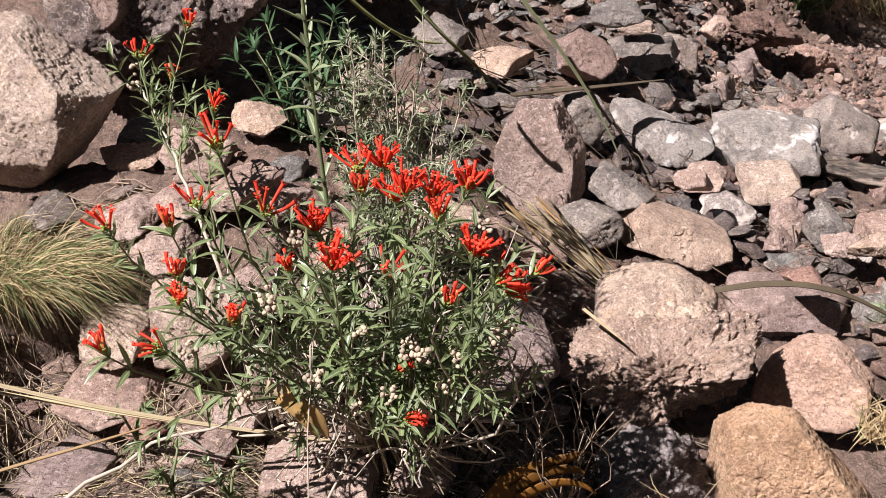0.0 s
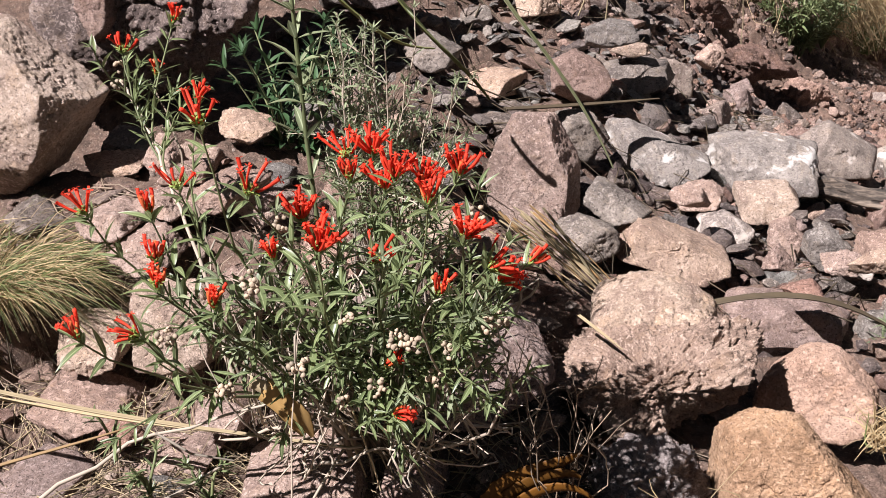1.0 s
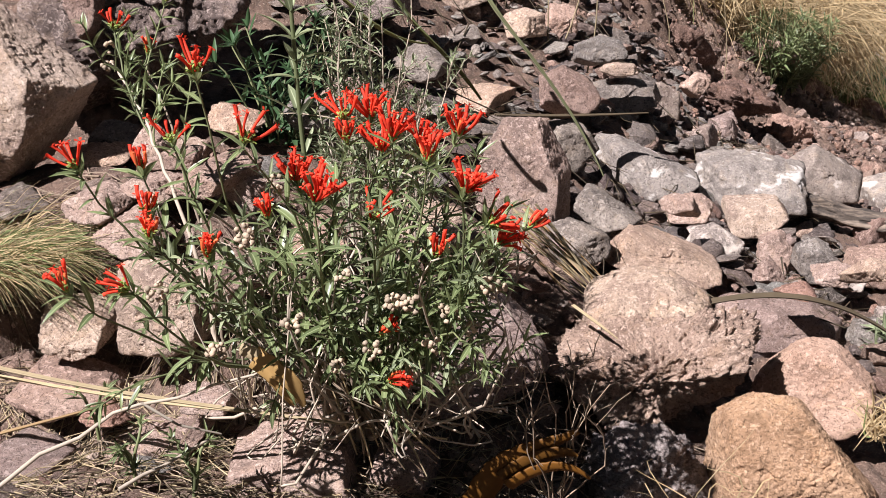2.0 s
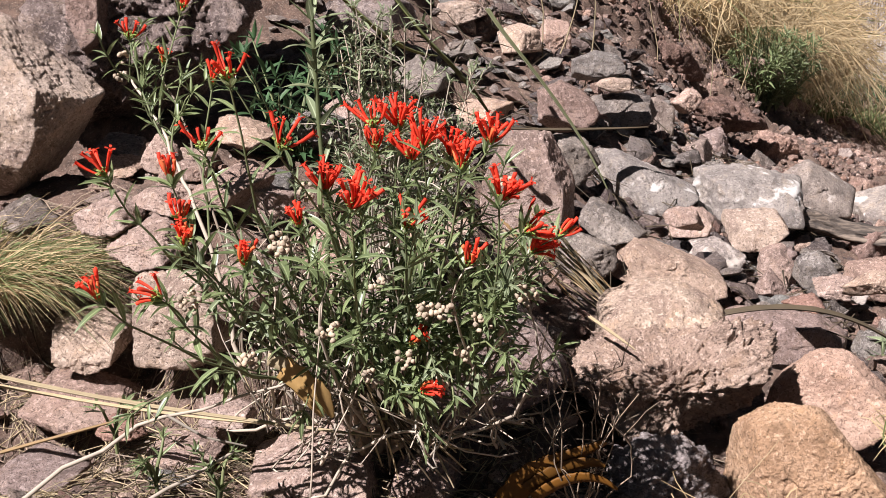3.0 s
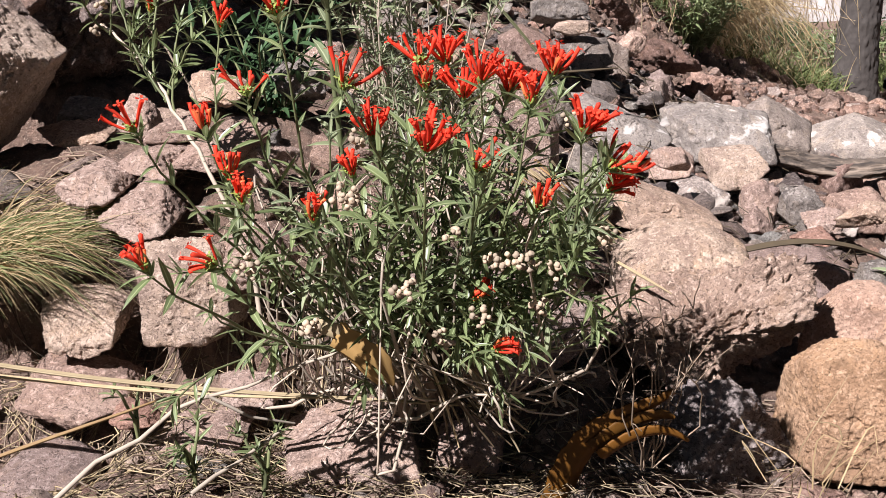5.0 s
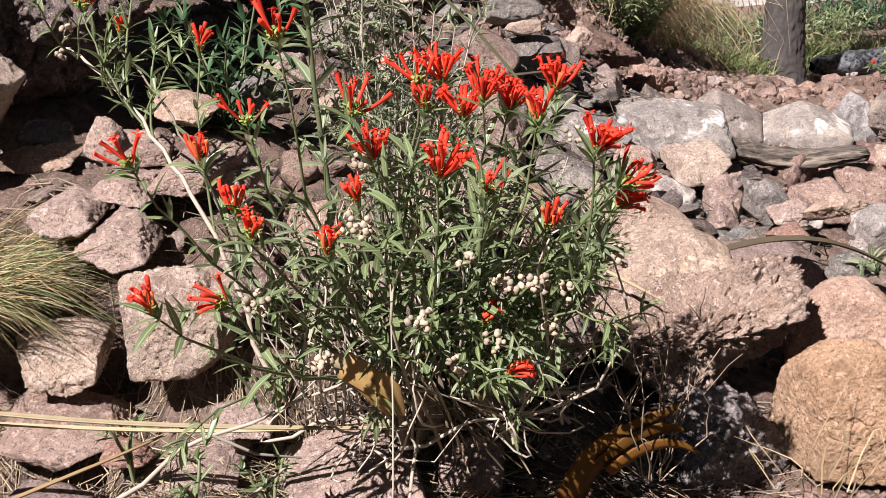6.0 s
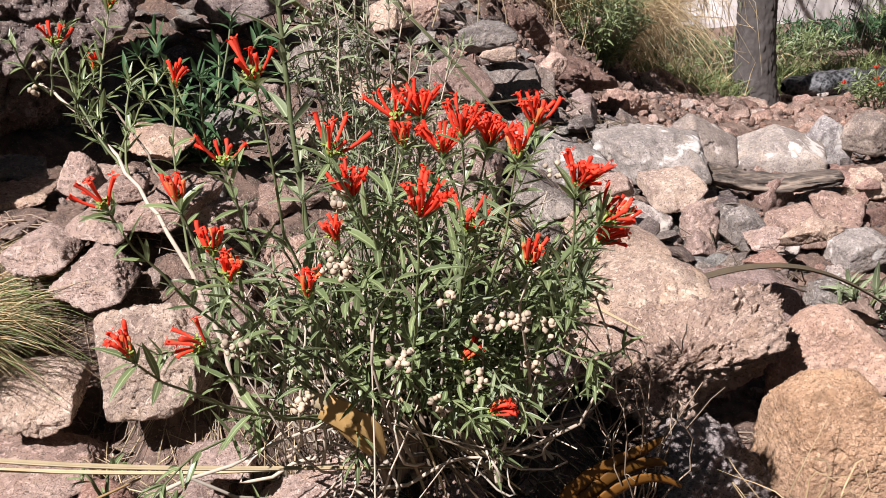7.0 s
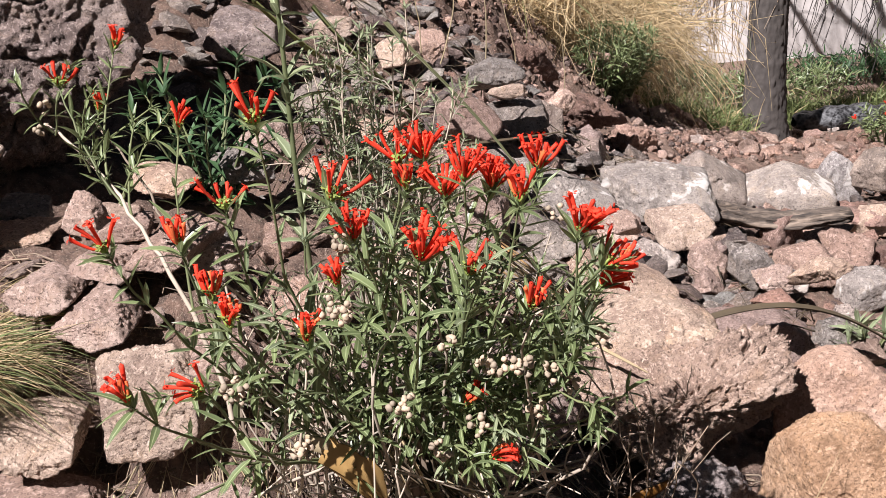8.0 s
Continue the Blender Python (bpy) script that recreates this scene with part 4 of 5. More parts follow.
def main_shrub():
    rng = np.random.default_rng(11)
    root = empty("flowering_shrub", (0.045, 0.05, 0.005))
    tagged(root, "leafy green shrub with clusters of red tubular flowers", "shrub")
    base = np.array((0.045, 0.05, 0.005))

    def local(p):
        return np.array(p, float) - base

    heads = [
        ("open", (-0.136, -0.113, 0.268), (-0.45, 0, 1)), ("bud", (-0.096, -0.091, 0.26), (-0.1, 0, 1)), ("bud", (-0.125, -0.184, 0.202), (-0.4, -0.1, 1)),
        ("open", (-0.083, -0.178, 0.203), (-0.9, -0.1, 0.6)), ("open", (-0.045, -0.123, 0.34), (-0.05, 0, 1)), ("open", (-0.066, -0.114, 0.289), (-0.05, 0, 1)),
        ("bud", (-0.078, -0.15, 0.246), (0, 0, 1)), ("bud", (-0.069, -0.18, 0.24), (0.1, -0.1, 1)), ("full", (0.134, -0.065, 0.285), (0.15, 0, 1)),
        ("full", (0.163, -0.104, 0.217), (0.7, -0.2, 0.6)), ("open", (-0.008, -0.156, 0.301), (0.45, 0, 1)), ("full", (0.066, -0.025, 0.287), (-0.1, 0, 1)),
        ("full", (0.085, -0.068, 0.283), (0.25, 0, 1)), ("bud", (0.05, -0.049, 0.274), (-0.2, 0, 1)), ("full", (0.14, -0.14, 0.265), (0.35, -0.2, 0.9)),
        ("bud", (0.113, -0.103, 0.276), (0.05, 0, 1)), ("full", (0.013, -0.059, 0.245), (-0.1, 0, 1)), ("full", (0.04, -0.164, 0.264), (0.3, -0.2, 0.8)),
        ("open", (0.075, -0.126, 0.239), (0.3, -0.1, 0.8)), ("bud", (-0.002, -0.103, 0.23), (-0.2, 0, 1)), ("bud", (0.119, -0.101, 0.203), (0.2, -0.2, 0.8)),
        ("bud", (-0.027, -0.192, 0.231), (0, 0, 1)), ("open", (0.156, -0.139, 0.243), (0.8, 0, 0.5)), ("bud", (0.084, -0.126, 0.116), (0.6, -0.3, 0.3)),
        ("bud", (0.073, -0.089, 0.134), (0.5, 0, 0.5)), ("bud", (0.185, -0.073, 0.219), (0.7, 0, 0.6)), ("full", (0.105, -0.05, 0.27), (0.35, 0, 1)), ("full", (0.076, -0.045, 0.266), (0, -0.1, 1)), ("open", (0.048, -0.04, 0.29), (-0.3, 0, 1)),
    ]
    bag = LeafBag(root, LEAF, 220)
    joints = []
    for k in range(14):
        a = 2.4 * k
        rr = 0.008 + 0.03 * math.sqrt(k / 17)
        j = np.array((rr * math.cos(a) * 1.4, -0.04 + rr * math.sin(a), rng.uniform(0.045, 0.085)))
        foot = np.array((j[0] * 0.35, j[1] * 0.3, -0.03)) + rng.normal(size=3) * (0.006, 0.006, 0)
        joints.append(j)
        strands("woody_stem", [(bend(foot, j, 0.012, 8, 0.002, rng, rng.normal(size=3)), 0.0034, 0.0019)], STEM_BROWN, 7, root, "brown woody lower stem")

    def joint(p):
        return min(joints, key=lambda j: np.hypot(*(j[:2] - p[:2] * 0.3)) + rng.uniform(0, 0.03))

    pale = LeafBag(root, LEAF_PALE, 60)
    stems, twigs = [], []
    for kind, at, lean in heads:
        p = local(at) - (0, 0, 0.006)
        low = joint(p)
        path = bend(low, p, 0.022, 10, 0.0016, rng, (p[0] * 2.4, p[1] * 2, -0.6) + rng.normal(size=3) * 0.5)
        stems.append((path, 0.0016, 0.0007))
        leafy(bag, path, rng, 0.42, 0.022 if p[0] < -0.05 else 0.019, 0.028, 3, clear=0.11 if p[0] < -0.05 else 0.06)
        flower_head(root, p + np.array(lean) * 0.002, lean, kind, rng)
    for k in range(24):
        a, h = rng.uniform(0, 2 * math.pi), rng.uniform(0.12, 1.0)
        rr = math.sqrt(rng.uniform(0.05, 1))
        p = np.array((0.0 + 0.16 * rr * math.cos(a), -0.10 + 0.105 * rr * math.sin(a), 0.085 + 0.165 * h * math.sqrt(1 - 0.75 * rr * rr)))
        if p[0] < -0.02 and rng.random() < 0.7:
            continue
        low = joint(p)
        path = bend(low, p, 0.045, 9, 0.002, rng, (p[0] * 2, p[1] + 0.1, -0.3))
        stems.append((path, 0.0014, 0.0006))
        leafy(bag if k % 3 else pale, path, rng, 0.25, 0.0185, 0.0215, clear=0.07)
    for k in range(10):
        p = np.array((rng.uniform(-0.05, 0.13), rng.uniform(-0.19, -0.1), rng.uniform(0.07, 0.12)))
        path = bend(joint(p) + (0, -0.01, 0.03), p, 0.03, 9, 0.002, rng, (p[0] * 1.5, p[1] + 0.05, 1.0))
        stems.append((path, 0.0012, 0.0006))
        leafy(bag if k % 4 else pale, path, rng, 0.4, 0.017, 0.024)
    for k in range(22):
        p = np.array((rng.uniform(-0.175, 0.125), rng.uniform(-0.21, -0.08), rng.uniform(0.08, 0.19)))
        if p[0] < -0.05 and rng.random() < 0.55:
            continue
        path = bend(joint(p), p, 0.035, 9, 0.002, rng, (p[0] * 1.5, p[1] + 0.05, 0.6))
        stems.append((path, 0.0013, 0.0006))
        leafy(bag if k % 4 else pale, path, rng, 0.42, 0.019, 0.024, clear=0.03)
    for k in range(22):
        a, rr = rng.uniform(0, 2 * math.pi), math.sqrt(rng.random())
        p = np.array((0.03 + 0.13 * rr * math.cos(a), -0.13 + 0.09 * rr * math.sin(a), rng.uniform(0.16, 0.25)))
        path = bend(joint(p), p, 0.03, 9, 0.002, rng, (p[0] * 2, p[1] + 0.1, 0))
        stems.append((path, 0.0012, 0.0005))
        leafy(bag if k % 3 else pale, path, rng, 0.5, 0.016, 0.025, clear=0.1)
    for k in range(150):
        a = rng.uniform(0, 2 * math.pi)
        d = rng.uniform(0.04, 0.16)
        p = np.array((d * math.cos(a), -0.06 + d * 0.75 * math.sin(a), rng.uniform(0.04, 0.22)))
        q = p * (0.5, 0.5, 0) + np.append(rng.normal(size=2) * 0.03, rng.uniform(0, 0.04))
        path = bend(q, p, rng.uniform(-0.05, 0.06), 9, 0.0016, rng, rng.normal(size=3))
        path[:, 2] = np.maximum(path[:, 2], 0.03 - 0.02 * np.abs(path[:, 0]) / 0.1)
        path[:, 1] = np.maximum(path[:, 1], -0.19)
        twigs.append((path, rng.uniform(0.0008, 0.0018), 0.0005))
    strands_each("stem", stems, STEM_GREEN, 5, root)
    strands_each("dead_twig", twigs, STEM_PALE, 5, root, "pale leafless curved twig")
    for at, n in (((0.002, -0.091, 0.25), 8), ((-0.007, -0.174, 0.236), 10), ((-0.069, -0.172, 0.194), 11), ((0.025, -0.176, 0.178), 12), ((-0.032, -0.158, 0.145), 11),
                  ((0.105, -0.144, 0.18), 12), ((0.16, -0.132, 0.19), 10), ((0.126, -0.069, 0.143), 11), ((0.09, -0.1, 0.165), 8), ((0.06, -0.15, 0.2), 6), ((0.13, -0.12, 0.165), 8), ((0.148, -0.06, 0.25), 5),
                  ((0.091, -0.140, 0.178), 9), ((0.135, -0.100, 0.158), 10), ((0.147, -0.100, 0.143), 9), ((0.120, -0.120, 0.139), 8), ((0.076, -0.140, 0.142), 8), ((0.167, -0.090, 0.173), 9), ((0.054, -0.140, 0.125), 7), ((0.105, -0.110, 0.111), 7), ((-0.010, -0.150, 0.231), 7)):
        pod_cluster(root, local(at), n, rng)
    bag.close()
    pale.close()


main_shrub()


def back_shrub():
    rng = np.random.default_rng(23)
    base = np.array((-0.07, 0.02, 0.05))
    root = empty("flowering_shrub", tuple(base))
    tagged(root, "thin straggling shrub with a pale stem and few red flowers", "shrub")
    main = [np.array(q) - base for q in ((-0.07, 0.02, 0.06), (-0.10, 0.05, 0.16), (-0.135, 0.10, 0.215), (-0.175, 0.17, 0.25), (-0.215, 0.235, 0.27))]
    bare = np.vstack([bend(main[k], main[k + 1], 0.002, 6, 0.0012, rng)[:-1] for k in range(4)] + [main[4][None]])
    strands("branch", [(bare, 0.002, 0.0012)], STEM_PALE, 6, root, "pale bare main branch")
    strands("branch", [(bare + np.linspace(0, 1, len(bare))[:, None] * (0.03, -0.02, 0.012) + (0.006, 0, -0.004), 0.0014, 0.0008)], STEM_BROWN, 6, root, "thin brown side branch")
    bag = LeafBag(root, LEAF, 60)
    stems = []
    for tip, lean, kind in (((-0.195, 0.19, 0.31), (0.1, 0, 1), "open"), ((-0.152, 0.215, 0.333), (0.3, 0, 1), "bud"), ((-0.168, 0.2, 0.285), (0.1, 0, 1), "bud"),
                            ((-0.10, 0.09, 0.29), (0.2, 0, 1), "bud")):
        p = np.array(tip) - base
        start = main[2] + (main[3] - main[2]) * rng.uniform(0, 1) if tip[0] < -0.12 else main[1]
        path = bend(start, p, 0.012, 8, 0.001, rng, (-0.5, 0, 0))
        stems.append((path, 0.0012, 0.0007))
        leafy(bag, path, rng, 0.25, 0.018, 0.022)
        flower_head(root, p, lean, kind, rng)
    for k in range(9):
        start = main[2] + (main[4] - main[2]) * rng.uniform(0, 1)
        p = start + np.array((rng.uniform(-0.035, 0.06), rng.uniform(-0.05, 0.04), rng.uniform(0.02, 0.085)))
        path = bend(start, p, 0.008, 7, 0.001, rng, (-0.5, 0, 0))
        stems.append((path, 0.0011, 0.0006))
        leafy(bag, path, rng, 0.25, 0.016, 0.018)
    strands_each("stem", stems, STEM_GREEN, 5, root)
    for at in ((-0.222, 0.25, 0.265), (-0.215, 0.24, 0.285)):
        pod_cluster(root, np.array(at) - base, 6, rng, 0.006)
    bag.close()


back_shrub()


def tall_plant():
    rng = np.random.default_rng(31)
    base = np.array((-0.012, 0.14, 0.08))
    root = empty("tall_herb", tuple(base))
    tagged(root, "tall green herb with a thick stem and long narrow leaves", "herb")
    path = np.array(((0, 0, -0.02), (0.004, 0, 0.07), (-0.003, -0.003, 0.165), (-0.006, -0.012, 0.25), (-0.010, -0.015, 0.34), (-0.012, -0.02, 0.42)))
    strands("stem", [(path, 0.0026, 0.0014)], STEM_GREEN, 8, root, "thick pale green stem")
    bag = LeafBag(root, LEAF_PALE, 80)
    for h, size in ((0.10, 0.05), (0.165, 0.06), (0.20, 0.05), (0.235, 0.058), (0.26, 0.055), (0.285, 0.055), (0.31, 0.06), (0.34, 0.05), (0.37, 0.05), (0.4, 0.045), (0.125, 0.045), (0.215, 0.05), (0.355, 0.05)):
        turn = rng.uniform(0, 6)
        at = [np.interp(h, path[:, 2], path[:, k]) for k in range(3)]
        for k in range(4):
            w = turn + 1.57 * k + rng.uniform(-0.3, 0.3)
            bag.add(at, (math.cos(w), math.sin(w), rng.uniform(0.2, 1.1)), size * rng.uniform(0.5, 0.85), rng.uniform(-0.4, 0.4), int(rng.integers(4)))
    bag.close()


tall_plant()


def twiggy_herb():
    rng = np.random.default_rng(37)
    base = np.array((0.05, 0.15, 0.08))
    root = empty("twiggy_herb", tuple(base))
    tagged(root, "fine twiggy herb with tiny grey green leaves", "herb")
    bag = LeafBag(root, LEAF_PALE, 40)
    stems = []
    for k in range(46):
        p = np.array((rng.uniform(-0.06, 0.075), rng.uniform(-0.05, 0.06), rng.uniform(0.12, 0.29)))
        path = bend(p * (0.15, 0.15, 0), p, 0.02, 9, 0.002, rng, (p[0] * 3, p[1] * 3, 0))
        stems.append((path, 0.0011, 0.0005))
        for j in range(3):
            q = path[rng.integers(4, 8)]
            r = q + rng.normal(size=3) * (0.02, 0.02, 0.01) + (0, 0, 0.025)
            tw = bend(q, r, 0.003, 5, 0.0008, rng)
            stems.append((tw, 0.0007, 0.0004))
            leafy(bag, tw, rng, 0.2, 0.006, 0.011, 2)
        leafy(bag, path, rng, 0.5, 0.012, 0.014, 2)
    tagged(strands("fine_twig", stems, STEM_PALE, 4, root), kind="stuff")
    bag.close()


twiggy_herb()


def dark_herb(at, height, seed, label, mat=LEAF_DARK, size=0.05, n=9):
    rng = np.random.default_rng(seed)
    root = empty("leafy_herb", at)
    tagged(root, label, "herb")
    bag = LeafBag(root, mat, 60)
    stems = []
    for k in range(n):
        a = rng.uniform(0, 6.28)
        p = np.array((math.cos(a) * height * 0.45, math.sin(a) * height * 0.45, height * rng.uniform(0.5, 1)))
        path = bend((0, 0, -0.02), p, 0.02, 7, 0.002, rng)
        stems.append((path, 0.0016, 0.001))
        leafy(bag, path, rng, 0.3, 0.03, size, 4)
    strands_each("stem", stems, STEM_GREEN, 5, root)
    bag.close()


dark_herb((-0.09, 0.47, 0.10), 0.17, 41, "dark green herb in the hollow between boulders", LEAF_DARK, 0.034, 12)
dark_herb((-0.125, -0.075, 0.0), 0.035, 43, "small green seedling among the stones", LEAF, 0.017, 3)
dark_herb((-0.075, -0.085, 0.0), 0.04, 44, "small green seedling under the shrub", LEAF, 0.018, 3)
dark_herb((-0.175, -0.01, 0.01), 0.035, 45, "small green seedling beside the dry blade", LEAF, 0.017, 2)
dark_herb((0.655, 0.43, -0.13), 0.07, 47, "blue green herb among the rubble", LEAF_PALE, 0.04, 6)


def ribbon(name, pts, width, material, label, category, keel=0.25, n=26, parent=None, thick=0.0012, turn=0.0, ridge=0.2):
    """A long folded leaf blade with thickness that tapers to both ends, rounded along a smooth line."""
    pts = np.array(pts, float)
    t = np.linspace(0, 1, len(pts))
    u = np.linspace(0, 1, n)
    deg = min(3, len(pts) - 1)
    line = np.stack([np.polyval(np.polyfit(t, pts[:, k], deg), u) for k in range(3)], 1)
    way = np.gradient(line, axis=0)
    way /= np.linalg.norm(way, axis=1)[:, None]
    side = np.cross(way, (0, 0, 1))
    side /= np.linalg.norm(side, axis=1)[:, None]
    up = np.cross(side, way)
    c, s = math.cos(turn), math.sin(turn)
    side, up = side * c + up * s, up * c - side * s
    wid = width * 0.5 * np.clip(1.15 - 0.95 * u**2.2, 0.1, 1)
    v, f = [], []
    for i in range(n):
        w = wid[i] * (1 + 0.06 * math.sin(i * 2.1))
        ring = [(k / 4 - 1, keel * abs(k / 4 - 1) ** 1.5 + ridge * (k % 2)) for k in range(9)]
        for a, h in ring:
            v.append(line[i] + side[i] * a * w + up[i] * h * w)
        for a, h in reversed(ring):
            v.append(line[i] + side[i] * a * w * 0.96 + up[i] * (h * w - thick))
    for i in range(n - 1):
        for k in range(18):
            q = i * 18
            f.append((q + k, q + (k + 1) % 18, q + 18 + (k + 1) % 18, q + 18 + k))
    ob = new(name, array_mesh(name, np.array(v), np.array(f), material))
    ob.parent = parent
    return tagged(ob, label, category)


ribbon("long_leaf", [(0.025, 0.47, 0.327), (0.073, 0.471, 0.267), (0.109, 0.488, 0.226), (0.145, 0.523, 0.175)], 0.017, BLADE_GREEN, "long dull green strap leaf hanging over the rubble", "leaf")
ribbon("long_leaf", [(-0.035, 0.371, 0.347), (0.011, 0.386, 0.299), (0.046, 0.409, 0.271), (0.083, 0.446, 0.256)], 0.016, BLADE_GREEN, "long green strap leaf behind the tall herb", "leaf")
ribbon("dry_leaf", [(0.146, 0.867, 0.251), (0.189, 0.797, 0.203), (0.251, 0.741, 0.132), (0.309, 0.648, 0.046)], 0.0075, BLADE_DULL, "long thin dull green strap leaf leaning on the slabs", "leaf")
ribbon("dry_leaf", [(0.165, 0.66, 0.122), (0.262, 0.78, 0.094), (0.392, 0.88, 0.078)], 0.015, STRAW_GREY, "grey dry strap leaf lying across the slabs", "leaf")
ribbon("dry_leaf", [(0.402, 0.355, -0.017), (0.476, 0.355, -0.005), (0.540, 0.355, -0.013), (0.598, 0.355, -0.037), (0.656, 0.355, -0.077)], 0.014, STRAW_GREY, "bent grey brown strap leaf over the stones", "leaf", 0.4)
ribbon("dry_leaf", [(-0.37, -0.033, 0.098), (-0.27, -0.039, 0.078), (-0.188, -0.044, 0.062), (-0.115, -0.049, 0.049), (-0.034, -0.05, 0.044), (0.039, -0.053, 0.037), (0.129, -0.057, 0.026)], 0.0055, STRAW, "long straw yellow dry strap leaf on the ground", "leaf")
ribbon("dry_leaf", [(-0.37, -0.019, 0.073), (-0.272, -0.024, 0.059), (-0.175, -0.029, 0.046), (-0.083, -0.032, 0.036), (0.0, -0.033, 0.034)], 0.0042, STRAW, "narrow straw yellow dry leaf on the ground", "leaf")
ribbon("dry_stalk", [(-0.34, -0.09, -0.004), (-0.261, -0.07, 0.017), (-0.197, -0.055, 0.032), (-0.147, -0.031, 0.039)], 0.004, STRAW_ORANGE, "orange brown dry stalk on the ground", "stalk", 0.6)
DEAD_LEAF = empty("dead_leaf", (0.0, 0.0, 0.0))
tagged(DEAD_LEAF, "broad curved orange brown dead leaf torn into strips", "leaf")
ribbon("leaf_strip", [(0.148, -0.045, -0.071), (0.160, -0.046, -0.028), (0.171, -0.047, -0.016), (0.190, -0.049, 0.005), (0.212, -0.050, 0.022), (0.235, -0.051, 0.032)], 0.027, DRY_LEAF, "", "", 0.45, 26, DEAD_LEAF, turn=1.25, ridge=0.07)
ribbon("leaf_strip", [(0.175, -0.049, -0.014), (0.199, -0.051, 0.005), (0.221, -0.053, 0.014), (0.235, -0.055, 0.013)], 0.016, DRY_LEAF, "", "", 0.35, 26, DEAD_LEAF, turn=1.2, ridge=0.07)
ribbon("leaf_strip", [(0.180, -0.053, -0.019), (0.204, -0.055, -0.002), (0.226, -0.057, 0.003), (0.246, -0.059, -0.005)], 0.013, DRY_LEAF, "", "", 0.35, 26, DEAD_LEAF, turn=1.15, ridge=0.07)
ribbon("straw_leaf", [(0.243, 0.19, 0.046), (0.285, 0.15, 0.029)], 0.004, STRAW, "short straw blade on the pale rock", "straw", 0.3, 10)


def dried_herb():
    """A leafless brush of thin dead stalks in the gap beside the craggy rock."""
    rng = np.random.default_rng(17)
    root = empty("dried_herb", (0.222, -0.03, -0.02))
    tagged(root, "leafless dried herb with thin brown stalks", "herb")
    for k in range(11):
        tip = np.array((rng.uniform(-0.05, 0.05), rng.uniform(-0.05, 0.03), rng.uniform(0.06, 0.14)))
        path = bend((tip[0] * 0.2, tip[1] * 0.2, -0.02), tip, rng.uniform(0.0, 0.02), 9, 0.002, rng, rng.normal(size=3))
        stalk = strands("stalk", [(path, 0.0008, 0.0004)], STEM_BROWN, 4, root)
        side = []
        for j in range(5):
            q = path[rng.integers(3, 9)]
            side.append((bend(q, q + rng.normal(size=3) * 0.012 + (0, 0, 0.012), 0.002, 4, 0.0006, rng), 0.0005, 0.0003))
        strands_each("side_twig", side, STEM_BROWN, 4, stalk)


dried_herb()


def standing_stalks():
    """Thin dry grass stalks that stand up out of the rubble and the bank."""
    rng = np.random.default_rng(19)
    for (x, y, z), tall, lean in (((0.311, 1.050, 0.153), 0.16, 0.00), ((0.254, 1.300, 0.131), 0.16, -0.02), ((0.288, 1.300, 0.162), 0.14, 0.03), ((0.570, 1.950, -0.023), 0.20, -0.05), ((0.746, 2.200, -0.108), 0.22, -0.03), ((0.855, 2.350, -0.105), 0.25, 0.04)):
        path = bend((x, y, z - 0.05), (x + lean, y, z + tall), 0.01, 9, 0.001, rng, (1, 0, 0))
        tagged(strands("dry_stalk", [(path, 0.0014, 0.0008)], STRAW, 5), "thin dry grass stalk standing in the rubble", "stalk", "dry stalks")


standing_stalks()


def fallen_stick():
    rng = np.random.default_rng(5)
    ob = strands("stick", [(np.array([(-0.262, -0.158, -0.018), (-0.209, -0.133, 0.018), (-0.183, -0.12, 0.036), (-0.157, -0.112, 0.049), (-0.13, -0.1, 0.062), (-0.109, -0.094, 0.07), (-0.08, -0.093, 0.076), (-0.053, -0.089, 0.086), (-0.002, -0.084, 0.1)]) + rng.normal(size=(9, 3)) * 0.0014, 0.0021, 0.001),
                         (np.array([(-0.109, -0.094, 0.07), (-0.08, -0.10, 0.055), (-0.05, -0.085, 0.04)]), 0.0013, 0.0008)], STEM_PALE, 8)
    tagged(ob, "bleached grey forked stick on the ground", "stick")
    ob = strands("stick", [(np.array([(-0.12, -0.134, 0.016), (-0.105, -0.12, 0.021), (-0.091, -0.11, 0.024), (-0.06, -0.085, 0.035)]), 0.0018, 0.0012)], STEM_PALE, 7)
    tagged(ob, "short bleached stick on the ground", "stick")


fallen_stick()


def straw_bundle():
    rng = np.random.default_rng(8)
    root = empty("straw_bundle", (0.242, 0.345, 0.03))
    tagged(root, "bundle of flattened dry straw blades beside the shrub", "straw")
    for k in range(26):
        o = rng.normal(size=3) * (0.009, 0.007, 0.005)
        a = np.array((-0.058, 0.03, 0.05)) + o + rng.normal(size=3) * (0.012, 0.01, 0.008)
        b = np.array((0.043, 0.0, -0.034)) + o * (1.2, 1, 1) + rng.normal(size=3) * (0.012, 0.01, 0.006)
        ribbon("blade", [a, (a + b) / 2 + (0, 0, rng.uniform(-0.002, 0.006)), b], rng.uniform(0.0022, 0.0048), (STRAW, STRAW, STRAW_ORANGE)[k % 3], "", "", 0.3, 8, root, 0.0007)


straw_bundle()


